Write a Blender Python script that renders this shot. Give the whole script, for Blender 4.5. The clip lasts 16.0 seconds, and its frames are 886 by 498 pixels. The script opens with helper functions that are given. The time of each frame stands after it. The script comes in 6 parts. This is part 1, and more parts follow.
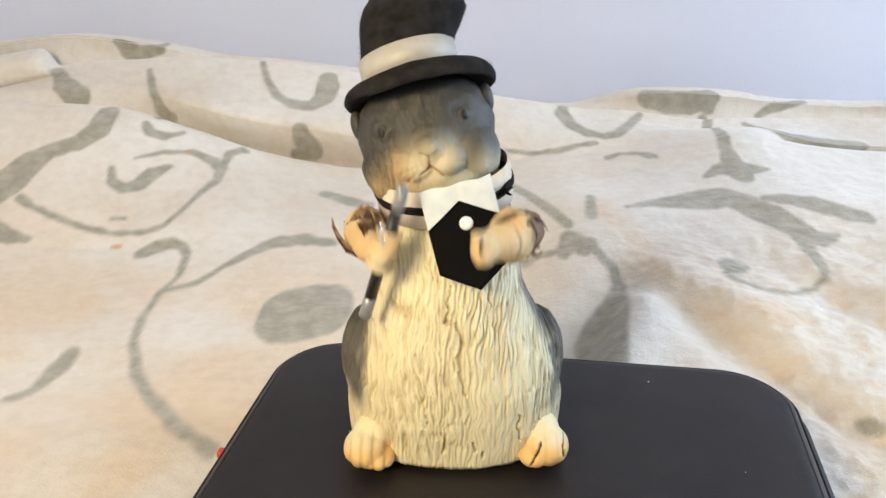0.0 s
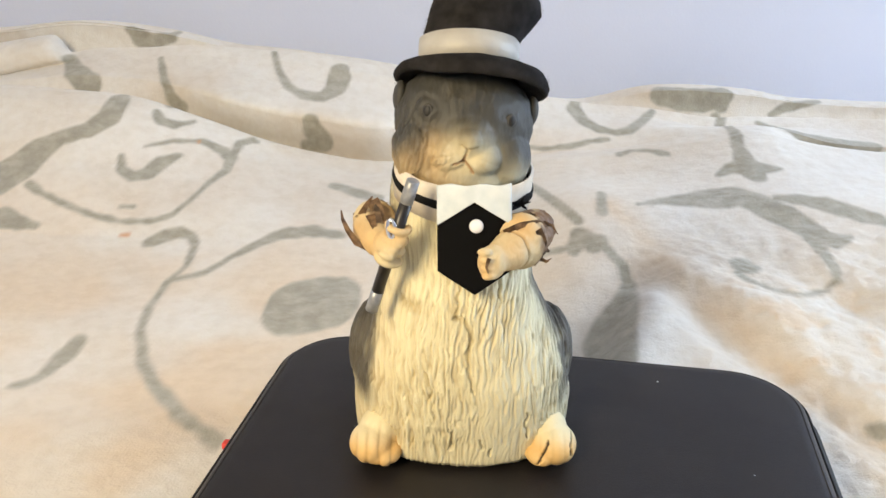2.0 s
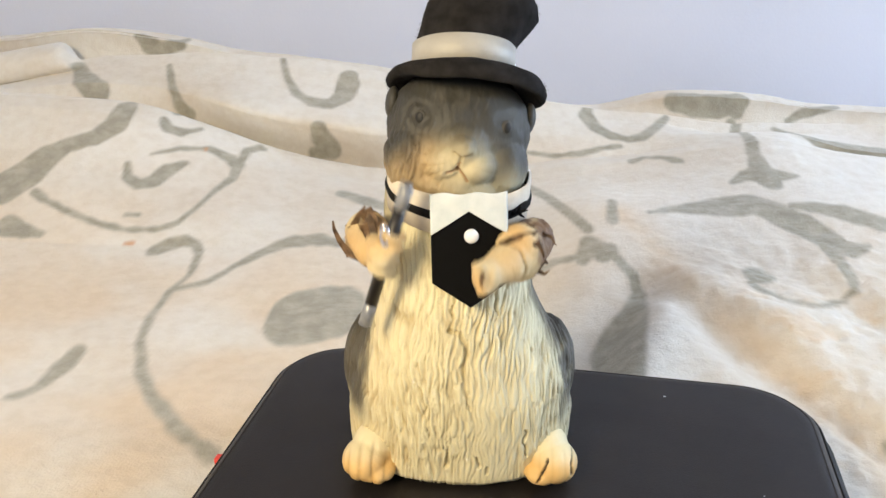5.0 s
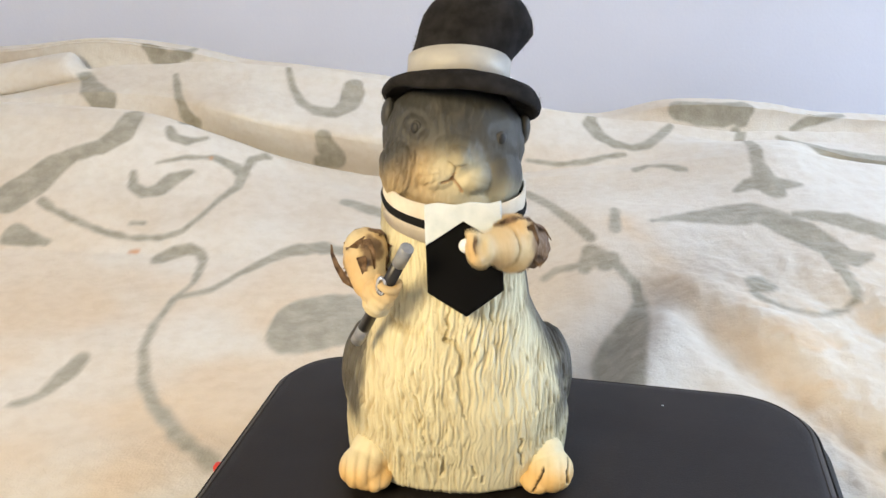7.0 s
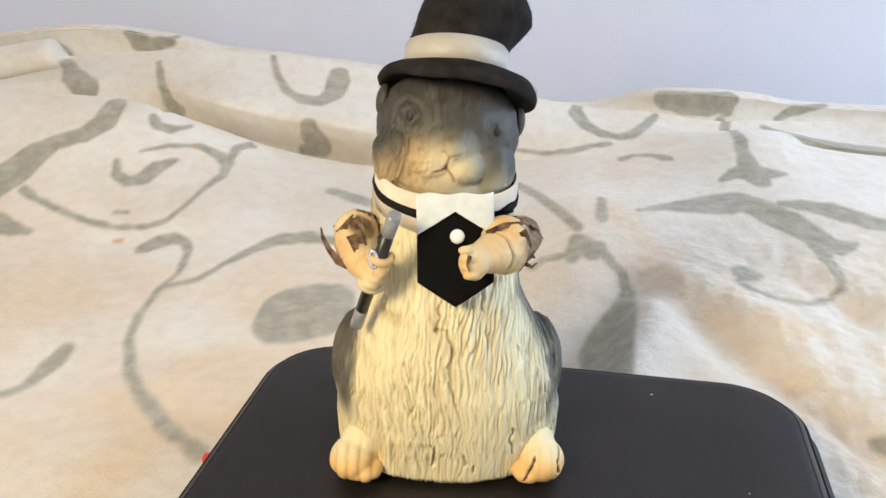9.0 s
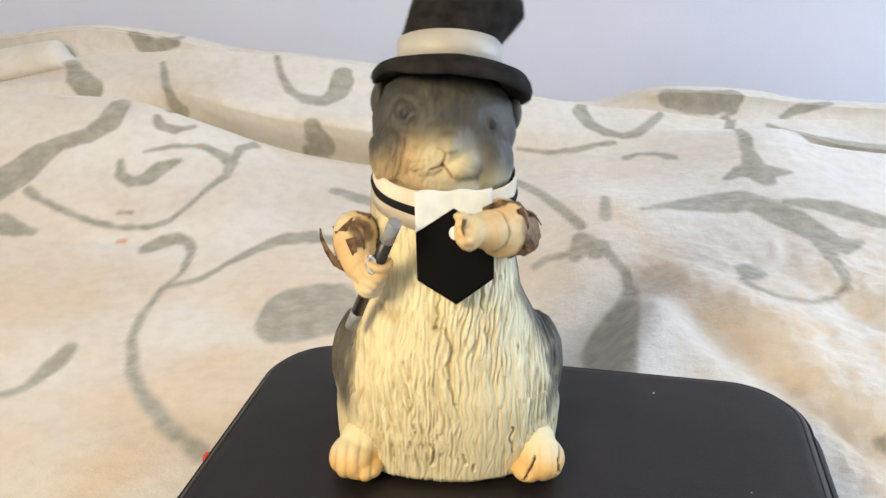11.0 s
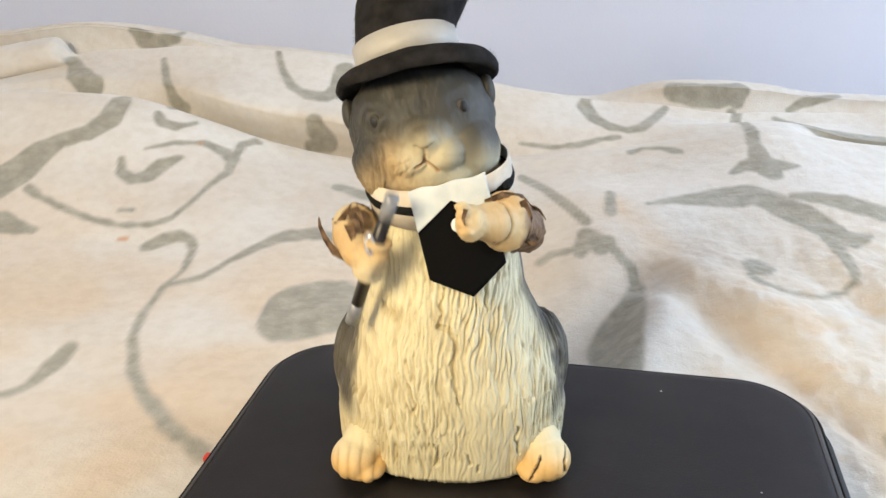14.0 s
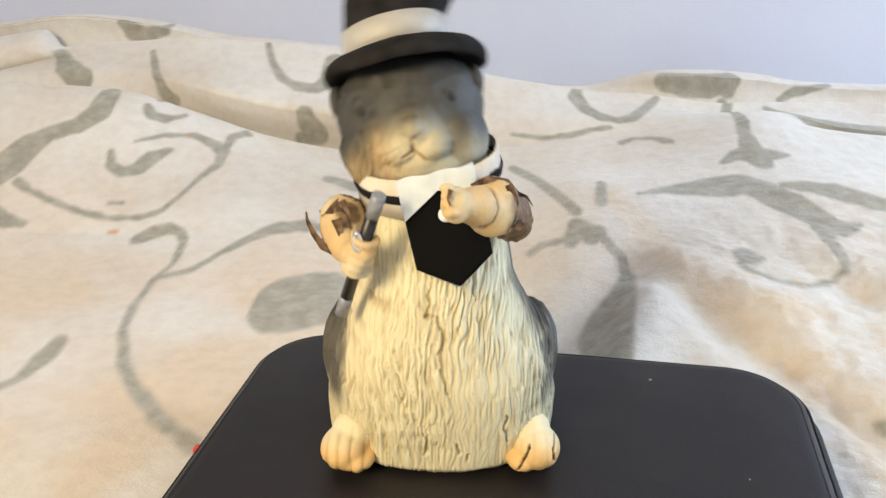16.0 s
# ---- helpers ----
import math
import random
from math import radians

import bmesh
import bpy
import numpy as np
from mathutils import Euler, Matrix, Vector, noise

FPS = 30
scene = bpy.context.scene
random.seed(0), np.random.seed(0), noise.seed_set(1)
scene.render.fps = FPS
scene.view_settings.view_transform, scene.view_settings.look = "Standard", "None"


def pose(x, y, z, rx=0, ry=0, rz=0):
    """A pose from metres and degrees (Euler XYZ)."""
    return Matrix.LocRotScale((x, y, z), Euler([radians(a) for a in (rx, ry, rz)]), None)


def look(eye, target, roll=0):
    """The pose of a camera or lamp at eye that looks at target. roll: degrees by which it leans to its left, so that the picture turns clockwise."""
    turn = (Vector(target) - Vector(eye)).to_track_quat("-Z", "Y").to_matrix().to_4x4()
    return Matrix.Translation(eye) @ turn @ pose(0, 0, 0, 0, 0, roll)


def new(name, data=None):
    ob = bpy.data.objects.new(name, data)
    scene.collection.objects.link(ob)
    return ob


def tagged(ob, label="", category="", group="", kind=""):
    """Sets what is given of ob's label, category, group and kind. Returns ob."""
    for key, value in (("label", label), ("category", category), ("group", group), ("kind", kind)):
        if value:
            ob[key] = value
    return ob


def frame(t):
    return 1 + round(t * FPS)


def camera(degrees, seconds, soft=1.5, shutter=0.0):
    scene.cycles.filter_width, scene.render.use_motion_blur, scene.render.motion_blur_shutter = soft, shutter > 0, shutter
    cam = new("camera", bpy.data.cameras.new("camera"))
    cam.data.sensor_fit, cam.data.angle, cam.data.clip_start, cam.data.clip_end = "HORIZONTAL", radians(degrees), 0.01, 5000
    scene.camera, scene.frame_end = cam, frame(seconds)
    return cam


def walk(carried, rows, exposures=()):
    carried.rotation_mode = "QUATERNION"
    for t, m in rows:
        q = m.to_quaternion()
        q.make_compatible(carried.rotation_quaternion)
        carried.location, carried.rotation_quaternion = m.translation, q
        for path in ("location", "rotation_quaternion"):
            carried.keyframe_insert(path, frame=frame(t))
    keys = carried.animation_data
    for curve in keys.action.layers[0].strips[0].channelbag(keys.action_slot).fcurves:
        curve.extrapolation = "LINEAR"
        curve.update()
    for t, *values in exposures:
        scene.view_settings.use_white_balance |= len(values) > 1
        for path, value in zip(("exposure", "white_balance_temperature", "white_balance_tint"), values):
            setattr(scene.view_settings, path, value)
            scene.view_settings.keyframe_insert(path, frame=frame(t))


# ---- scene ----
cam = camera(53.3, 16.0, shutter=0.5)
METRES, EYE, TILT, LEAN, TURN = 0.125, 1.0, -16.5, 0.0, 0.0
PATH = [
    (0, (0.021, 0.027, 1.03), (-0.004, 1.908, 0.35), 0.2),
    (0.5, (0.021, 0.029, 1.03), (-0.009, 1.909, 0.347), 0.6),
    (1, (0.016, 0.032, 1.031), (-0.025, 1.909, 0.341), 1.2),
    (1.5, (0.009, 0.036, 1.036), (-0.036, 1.911, 0.342), 1.6),
    (2, (0.019, 0.033, 1.029), (-0.023, 1.908, 0.335), 1.1),
    (2.5, (0.026, 0.038, 1.026), (-0.028, 1.915, 0.339), 0.6),
    (3, (0.031, 0.045, 1.025), (-0.035, 1.924, 0.342), 0.7),
    (3.5, (0.033, 0.049, 1.027), (-0.032, 1.927, 0.344), 1.1),
    (6, (0.038, 0.055, 1.022), (-0.068, 1.939, 0.358), 0.3),
    (6.5, (0.042, 0.05, 1.027), (-0.073, 1.936, 0.372), 0.3),
    (7, (0.044, 0.052, 1.026), (-0.063, 1.936, 0.363), 0.5),
    (7.5, (0.037, 0.052, 1.026), (-0.053, 1.935, 0.358), 0.8),
    (8, (0.038, 0.053, 1.025), (-0.033, 1.934, 0.349), 0.9),
    (8.5, (0.037, 0.056, 1.024), (-0.031, 1.934, 0.34), 0.9),
    (9, (0.038, 0.054, 1.026), (-0.029, 1.932, 0.339), 0.9),
    (11.5, (0.044, 0.056, 1.023), (-0.044, 1.933, 0.338), 0.6),
    (12, (0.043, 0.055, 1.023), (-0.05, 1.93, 0.334), 0.8),
    (12.5, (0.044, 0.063, 1.022), (-0.055, 1.934, 0.322), 0.6),
    (13, (0.045, 0.064, 1.021), (-0.057, 1.935, 0.321), 0.4),
    (13.5, (0.046, 0.064, 1.021), (-0.055, 1.936, 0.324), 0.3),
    (14, (0.044, 0.067, 1.02), (-0.049, 1.94, 0.326), 0.2),
    (14.5, (0.045, 0.064, 1.021), (-0.037, 1.94, 0.33), 0.2),
    (15, (0.047, 0.064, 1.021), (-0.035, 1.937, 0.326), 0.0),
    (15.5, (0.047, 0.064, 1.02), (-0.035, 1.936, 0.319), -0.0),
    (16, (0.048, 0.067, 1.018), (-0.031, 1.935, 0.308), -0.0),
]
walk(cam, [(t, look(eye, target, roll)) for t, eye, target, roll in PATH])

import functools

# ---- light ----
world = bpy.data.worlds.new("world")
scene.world = world
world.use_nodes = True
sky = world.node_tree.nodes.new("ShaderNodeTexSky")
sky.sky_type, sky.sun_disc = "NISHITA", False
sky.sun_elevation, sky.sun_rotation = radians(35), radians(90)
world.node_tree.links.new(sky.outputs[0], world.node_tree.nodes["Background"].inputs[0])
world.node_tree.nodes["Background"].inputs[1].default_value = 0.1


def area_lamp(name, m, w, h, power, colour):
    lamp = bpy.data.lights.new(name, "AREA")
    lamp.shape, lamp.size, lamp.size_y, lamp.energy, lamp.color = "RECTANGLE", w, h, power, colour
    ob = new(name, lamp)
    ob.matrix_world = m
    return ob


WINDOW_POWER, LAMP_POWER = 69.0, 26.5
area_lamp("window_daylight", look((2.86, 1.0, 1.55), (0.0, 1.0, 0.9)), 1.3, 1.2, WINDOW_POWER, (0.66, 0.81, 1.0))
# unseen warm source; its place and pendant form are chosen to suit the light
area_lamp("warm_lamp_light", look((-0.74, -0.54, 1.55), (0.0, 0.9, 0.6)), 0.5, 0.5, LAMP_POWER, (1.0, 0.81, 0.50))

# ---- materials ----


def material(name, colour, rough=0.6, metal=0.0, spec=0.5):
    m = bpy.data.materials.new(name)
    m.use_nodes = True
    b = m.node_tree.nodes["Principled BSDF"]
    b.inputs["Base Color"].default_value = (*colour, 1)
    b.inputs["Roughness"].default_value = rough
    b.inputs["Metallic"].default_value = metal
    b.inputs["Specular IOR Level"].default_value = spec
    return m


def node(m, kind, **values):
    n = m.node_tree.nodes.new(kind)
    for key, v in values.items():
        n.inputs[key.replace("_", " ")].default_value = v
    return n


def link(m, a, b):
    m.node_tree.links.new(a, b)


def shader(m):
    return m.node_tree.nodes["Principled BSDF"]


def mixed(m, blend, fac, a, b):
    """A colour mix node; fac, a and b are sockets or values."""
    n = m.node_tree.nodes.new("ShaderNodeMix")
    n.data_type, n.blend_type = "RGBA", blend
    for s, v in ((n.inputs[0], fac), (n.inputs[6], a), (n.inputs[7], b)):
        if hasattr(v, "is_linked"):
            link(m, v, s)
        else:
            s.default_value = v if isinstance(v, float) else (*v, 1)
    return n.outputs[2]


def noisy(m, scale, detail=4.0, stretch=(1, 1, 1), rough=0.55):
    co = node(m, "ShaderNodeTexCoord")
    mp = node(m, "ShaderNodeMapping", Scale=stretch)
    nz = node(m, "ShaderNodeTexNoise", Scale=scale, Detail=detail, Roughness=rough)
    link(m, co.outputs["Object"], mp.inputs[0])
    link(m, mp.outputs[0], nz.inputs["Vector"])
    return nz.outputs[0]


def ramp(m, source, lo, hi, a=0.0, b=1.0):
    n = node(m, "ShaderNodeMapRange", From_Min=lo, From_Max=hi, To_Min=a, To_Max=b)
    link(m, source, n.inputs[0])
    return n.outputs[0]


def bump(m, height, distance, strength=1.0):
    n = node(m, "ShaderNodeBump", Distance=distance, Strength=strength)
    link(m, height, n.inputs["Height"])
    old = shader(m).inputs["Normal"]
    if old.is_linked:
        link(m, old.links[0].from_socket, n.inputs["Normal"])
    link(m, n.outputs[0], old)


def vary(m, colour, other, scale, lo=0.35, hi=0.65, stretch=(1, 1, 1)):
    """Colour that drifts between two tones."""
    c = mixed(m, "MIX", ramp(m, noisy(m, scale, stretch=stretch), lo, hi), colour, other)
    link(m, c, shader(m).inputs["Base Color"])
    return c


def attribute(m, name, out="Color"):
    n = m.node_tree.nodes.new("ShaderNodeAttribute")
    n.attribute_name = name
    return n.outputs[out]


def painted(name, rough=0.45):
    """Moulded rubber with airbrushed colours; a dark wash paints shade into its grooves."""
    m = material(name, (0.7, 0.6, 0.4), rough)
    base = mixed(m, "MULTIPLY", ramp(m, noisy(m, 60.0), 0.35, 0.7, 0.0, 0.25), attribute(m, "paint"), (0.82, 0.78, 0.68))
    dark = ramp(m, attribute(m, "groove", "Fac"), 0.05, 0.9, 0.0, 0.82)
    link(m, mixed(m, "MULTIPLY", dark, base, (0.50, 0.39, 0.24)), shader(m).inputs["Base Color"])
    bump(m, noisy(m, 450.0, 3.0, (1, 1, 0.3)), 0.0006, 0.5)
    bump(m, noisy(m, 2200.0, 2.0), 0.0002, 0.4)
    shader(m).inputs["Roughness"].default_value = rough
    return m


RUBBER = painted("painted_rubber", 0.6)
CLAW = material("brown_claw", (0.2, 0.12, 0.07), 0.6)
vary(CLAW, (0.42, 0.27, 0.15), (0.12, 0.07, 0.04), 150.0)
EYE_BLACK = material("eye_black", (0.012, 0.011, 0.01), 0.55)
EYE_LID = material("eye_lid", (0.085, 0.083, 0.078), 0.6)
vary(EYE_LID, (0.062, 0.057, 0.047), (0.045, 0.042, 0.035), 200.0)
FELT = material("black_felt", (0.012, 0.011, 0.011), 0.95, spec=0.15)
vary(FELT, (0.012, 0.011, 0.011), (0.027, 0.025, 0.025), 90.0)
bump(FELT, noisy(FELT, 1500.0, 3.0), 0.0006, 0.8)
RIBBON = material("white_satin", (0.72, 0.68, 0.6), 0.38)
vary(RIBBON, (0.50, 0.48, 0.43), (0.43, 0.41, 0.37), 60.0)
bump(RIBBON, noisy(RIBBON, 900.0, 2.0, (1, 1, 6)), 0.0002, 0.5)
CLOTH = material("white_cloth", (0.74, 0.74, 0.7), 0.75)
vary(CLOTH, (0.72, 0.77, 0.79), (0.60, 0.67, 0.70), 70.0)
bump(CLOTH, noisy(CLOTH, 1400.0, 2.0), 0.0003, 0.6)
COLLAR = material("cream_collar", (0.72, 0.65, 0.54), 0.8)
vary(COLLAR, (0.76, 0.69, 0.58), (0.66, 0.59, 0.48), 80.0)
bump(COLLAR, noisy(COLLAR, 1400.0, 2.0), 0.0003, 0.6)
SATIN_BLACK = material("black_satin", (0.0045, 0.0045, 0.005), 0.8, spec=0.08)
bump(SATIN_BLACK, noisy(SATIN_BLACK, 1800.0, 2.0), 0.0002, 0.4)
RIBBON_BLACK = material("black_ribbon", (0.012, 0.012, 0.013), 0.9, spec=0.15)
PEARL = material("button_pearl", (0.88, 0.88, 0.9), 0.12, 0.0)
shader(PEARL).inputs["Coat Weight"].default_value = 1.0
CANE_BLACK = material("cane_black", (0.02, 0.017, 0.016), 0.35)
CANE_GREY = material("cane_grey", (0.34, 0.35, 0.37), 0.35, 0.3)
vary(CANE_GREY, (0.36, 0.37, 0.39), (0.26, 0.27, 0.29), 150.0)
SILVER = material("silver", (0.75, 0.75, 0.77), 0.2, 1.0)
LEATHER = material("dark_leather", (0.03, 0.026, 0.027), 0.46, spec=0.34)
vary(LEATHER, (0.0112, 0.0093, 0.0092), (0.0158, 0.0132, 0.0130), 18.0)
bump(LEATHER, noisy(LEATHER, 700.0, 4.0), 0.0004, 0.5)
bump(LEATHER, noisy(LEATHER, 9.0, 2.0), 0.004, 0.5)
ZIPPER = material("zipper_black", (0.010, 0.010, 0.011), 0.7)
THREAD = material("stitching", (0.03, 0.027, 0.027), 0.8)
RED = material("red_pull", (0.65, 0.05, 0.03), 0.4)

FLEECE = material("printed_fleece", (0.7, 0.66, 0.58), 0.95, spec=0.1)
print_mask = attribute(FLEECE, "print", "Fac")
tan_tint = mixed(FLEECE, "MIX", ramp(FLEECE, noisy(FLEECE, 4.0, 6.0), 0.42, 0.68), (0.75, 0.72, 0.665), (0.68, 0.61, 0.52))
# the mask puts staining and the lamp's warm tint into the fleece colour
warm_tint = mixed(FLEECE, "MIX", attribute(FLEECE, "tan_tint", "Fac"), tan_tint, (0.70, 0.55, 0.385))
pile = mixed(FLEECE, "MULTIPLY", ramp(FLEECE, noisy(FLEECE, 55.0, 5.0), 0.4, 0.68, 0.0, 0.5), warm_tint, (0.86, 0.83, 0.78))
grey = mixed(FLEECE, "MIX", ramp(FLEECE, noisy(FLEECE, 45.0, 6.0), 0.38, 0.66), (0.33, 0.31, 0.25), (0.44, 0.415, 0.345))
stain = mixed(FLEECE, "MIX", attribute(FLEECE, "stain", "Fac"), mixed(FLEECE, "MIX", print_mask, pile, grey), (0.60, 0.30, 0.14))
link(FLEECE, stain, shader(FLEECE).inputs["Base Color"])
shader(FLEECE).inputs["Sheen Weight"].default_value = 0.25
shader(FLEECE).inputs["Sheen Roughness"].default_value = 0.5
bump(FLEECE, noisy(FLEECE, 420.0, 4.0), 0.0015, 0.55)
bump(FLEECE, noisy(FLEECE, 60.0, 5.0), 0.004, 0.5)
SHEET = material("mattress_ticking", (0.6, 0.58, 0.54), 0.9)
vary(SHEET, (0.62, 0.6, 0.56), (0.5, 0.48, 0.44), 6.0)
WALL = material("lavender_wall", (0.62, 0.60, 0.68), 0.85)
vary(WALL, (0.665, 0.70, 0.82), (0.635, 0.67, 0.79), 2.5)
bump(WALL, noisy(WALL, 160.0, 3.0), 0.0008, 0.4)
CEILING = material("ceiling_white", (0.78, 0.77, 0.75), 0.9)
FLOOR = material("floor_wood", (0.28, 0.19, 0.12), 0.5)
vary(FLOOR, (0.3, 0.2, 0.12), (0.2, 0.13, 0.08), 6.0, stretch=(1, 12, 1))
FRAME_WHITE = material("white_gloss", (0.8, 0.8, 0.78), 0.4)
LAMP_GLASS = material("lamp_glass", (0.9, 0.85, 0.75), 0.4)
shader(LAMP_GLASS).inputs["Emission Color"].default_value = (1.0, 0.78, 0.5, 1)
shader(LAMP_GLASS).inputs["Emission Strength"].default_value = 3.0
GLASS = material("window_glass", (1, 1, 1), 0.02)
shader(GLASS).inputs["Transmission Weight"].default_value = 1.0

# ---- mesh helpers ----


def mesh_object(name, verts, faces, mat, parent=None, smooth=True):
    me = bpy.data.meshes.new(name)
    me.from_pydata([tuple(v) for v in verts], [], faces)
    me.validate()
    me.materials.append(mat)
    me.shade_smooth() if smooth else me.shade_flat()
    ob = new(name, me)
    ob.parent = parent
    return ob


def part(name, bm, mat, parent=None, label="", smooth=True):
    """Links a bmesh as one mesh object under a thing or part."""
    me = bpy.data.meshes.new(name)
    bm.normal_update()
    bm.to_mesh(me)
    bm.free()
    me.materials.append(mat)
    me.shade_smooth() if smooth else me.shade_flat()
    ob = new(name, me)
    ob.parent = parent
    if label:
        ob["label"] = label
    return ob


def thing(name, place, label, category, group=""):
    ob = new(name)
    ob.empty_display_size = 0.02
    ob.location = place
    return tagged(ob, label, category, group)


def box(bm, lo, hi, bevel=0.0):
    m = Matrix.LocRotScale([(a + b) / 2 for a, b in zip(lo, hi)], None, [b - a for a, b in zip(lo, hi)])
    made = bmesh.ops.create_cube(bm, size=1, matrix=m)
    if bevel:
        edges = {e for v in made["verts"] for e in v.link_edges}
        bmesh.ops.bevel(bm, geom=list(edges), offset=bevel, segments=3, affect="EDGES", profile=0.5)
    return bm


def ball(bm, centre, radii, turn=(0, 0, 0), fine=3):
    m = Matrix.LocRotScale(centre, Euler([radians(a) for a in turn]), radii)
    bmesh.ops.create_icosphere(bm, subdivisions=fine, radius=1, matrix=m)
    return bm


def tube(bm, path, radii, around=16, caps=True):
    """A round tube along a list of points, with a radius at each."""
    path = [Vector(p) for p in path]
    rings, side = [], None
    for n, p in enumerate(path):
        way = (path[min(n + 1, len(path) - 1)] - path[max(n - 1, 0)]).normalized()
        if side is None:
            side = way.orthogonal().normalized()
        side = (side - side.dot(way) * way).normalized()
        up = way.cross(side)
        ring = [bm.verts.new(p + radii[n] * (math.cos(a) * side + math.sin(a) * up)) for a in (2 * math.pi * k / around for k in range(around))]
        rings.append(ring)
    for a, b in zip(rings, rings[1:]):
        for k in range(around):
            bm.faces.new((a[k], a[(k + 1) % around], b[(k + 1) % around], b[k]))
    if caps:
        bm.faces.new(rings[0][::-1])
        bm.faces.new(rings[-1])
    return bm


def lathe(bm, rows, around=64, squash=(1, 1)):
    """A turned form from rows of (radius, height); closed where the radius is 0."""
    rings = []
    for r, z in rows:
        if r < 1e-6:
            rings.append([bm.verts.new((0, 0, z))])
        else:
            rings.append([bm.verts.new((r * squash[0] * math.cos(a), r * squash[1] * math.sin(a), z)) for a in (2 * math.pi * k / around for k in range(around))])
    for a, b in zip(rings, rings[1:]):
        for k in range(around):
            j = (k + 1) % around
            if len(a) == 1:
                bm.faces.new((a[0], b[j], b[k]))
            elif len(b) == 1:
                bm.faces.new((a[k], a[j], b[0]))
            else:
                bm.faces.new((a[k], a[j], b[j], b[k]))
    return bm


def panel(bm, half, low, high, depth, thick, across=28, rows=20):
    """A thin curved sheet: low(x) and high(x) are its edges, depth(x, z) its front."""
    front, back = [], []
    for i in range(across + 1):
        x = half * (2 * i / across - 1)
        for j in range(rows + 1):
            z = low(x) + (high(x) - low(x)) * j / rows
            front.append(bm.verts.new((x, depth(x, z), z)))
            back.append(bm.verts.new((x, depth(x, z) + thick, z)))
    at = lambda i, j: i * (rows + 1) + j
    for i in range(across):
        for j in range(rows):
            q = [at(i, j), at(i + 1, j), at(i + 1, j + 1), at(i, j + 1)]
            bm.faces.new([front[k] for k in q])
            bm.faces.new([back[k] for k in q[::-1]])
    rim = [at(i, 0) for i in range(across + 1)] + [at(across, j) for j in range(1, rows + 1)]
    rim += [at(i, rows) for i in range(across - 1, -1, -1)] + [at(0, j) for j in range(rows - 1, 0, -1)]
    for a, b in zip(rim, rim[1:] + rim[:1]):
        bm.faces.new((front[b], front[a], back[a], back[b]))
    return bm


def moulded(name, bm, voxel, rounds, shape, parent):
    """Fuses overlapping forms into one skin, smooths it, then carves and paints it by shape(place, normal) -> (push, groove, colour)."""
    me = bpy.data.meshes.new(name)
    bm.to_mesh(me)
    bm.free()
    raw = new(name, me)
    fuse = raw.modifiers.new("fuse", "REMESH")
    fuse.mode, fuse.voxel_size = "VOXEL", voxel
    soft = raw.modifiers.new("soft", "SMOOTH")
    soft.factor, soft.iterations = 0.5, rounds
    bpy.context.view_layer.update()
    done = bpy.data.meshes.new_from_object(raw.evaluated_get(bpy.context.evaluated_depsgraph_get()))
    bpy.data.objects.remove(raw)
    done.name = name
    groove = done.attributes.new("groove", "FLOAT", "POINT")
    paint = done.color_attributes.new("paint", "FLOAT_COLOR", "POINT")
    normals = [v.normal.copy() for v in done.vertices]
    for v, n in zip(done.vertices, normals):
        push, g, colour = shape(v.co, n)
        v.co = v.co + n * push
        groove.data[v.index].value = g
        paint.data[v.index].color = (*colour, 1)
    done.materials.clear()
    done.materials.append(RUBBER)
    done.shade_smooth()
    ob = new(name, done)
    ob.parent = parent
    return ob


def blend(a, b, t):
    t = min(max(t, 0.0), 1.0)
    t = t * t * (3 - 2 * t)
    return tuple(x + (y - x) * t for x, y in zip(a, b))


def step(lo, hi, v):
    t = min(max((v - lo) / (hi - lo), 0.0), 1.0)
    return t * t * (3 - 2 * t)


def near_line(x, z, line):
    """Distance in the plane from a point to a broken line."""
    best = 9.0
    for (ax, az), (bx, bz) in zip(line, line[1:]):
        dx, dz = bx - ax, bz - az
        t = min(max(((x - ax) * dx + (z - az) * dz) / (dx * dx + dz * dz), 0), 1)
        best = min(best, math.hypot(x - ax - t * dx, z - az - t * dz))
    return best


# ---- room ----
WALL_Y, LEFT, RIGHT, BACK, TOP = 1.9, -1.9, 2.9, -1.9, 2.45


def slab(name, lo, hi, mat, label=""):
    return tagged(part(name, box(bmesh.new(), lo, hi), mat, smooth=False), label, kind="structure")


slab("wall_north", (LEFT - 0.1, WALL_Y, 0), (RIGHT + 0.1, WALL_Y + 0.1, TOP), WALL, "plain pale lavender painted wall behind the bed")
slab("wall_south", (LEFT - 0.1, BACK - 0.1, 0), (RIGHT + 0.1, BACK, TOP), WALL)
slab("wall_west", (LEFT - 0.1, BACK, 0), (LEFT, WALL_Y, TOP), WALL)
east = bmesh.new()
box(east, (RIGHT, BACK, 0), (RIGHT + 0.1, 0.35, TOP))
box(east, (RIGHT, 1.65, 0), (RIGHT + 0.1, WALL_Y, TOP))
box(east, (RIGHT, 0.35, 0), (RIGHT + 0.1, 1.65, 0.95))
box(east, (RIGHT, 0.35, 2.15), (RIGHT + 0.1, 1.65, TOP))
tagged(part("wall_east", east, WALL, smooth=False), kind="structure")
slab("floor", (LEFT - 0.1, BACK - 0.1, -0.1), (RIGHT + 0.1, WALL_Y + 0.1, 0), FLOOR)
slab("ceiling", (LEFT - 0.1, BACK - 0.1, TOP), (RIGHT + 0.1, WALL_Y + 0.1, TOP + 0.1), CEILING)
window = tagged(new("window_1"), "white framed window letting in daylight", "window", kind="structure")
window.location = (RIGHT + 0.05, 1.0, 1.55)
wf = bmesh.new()
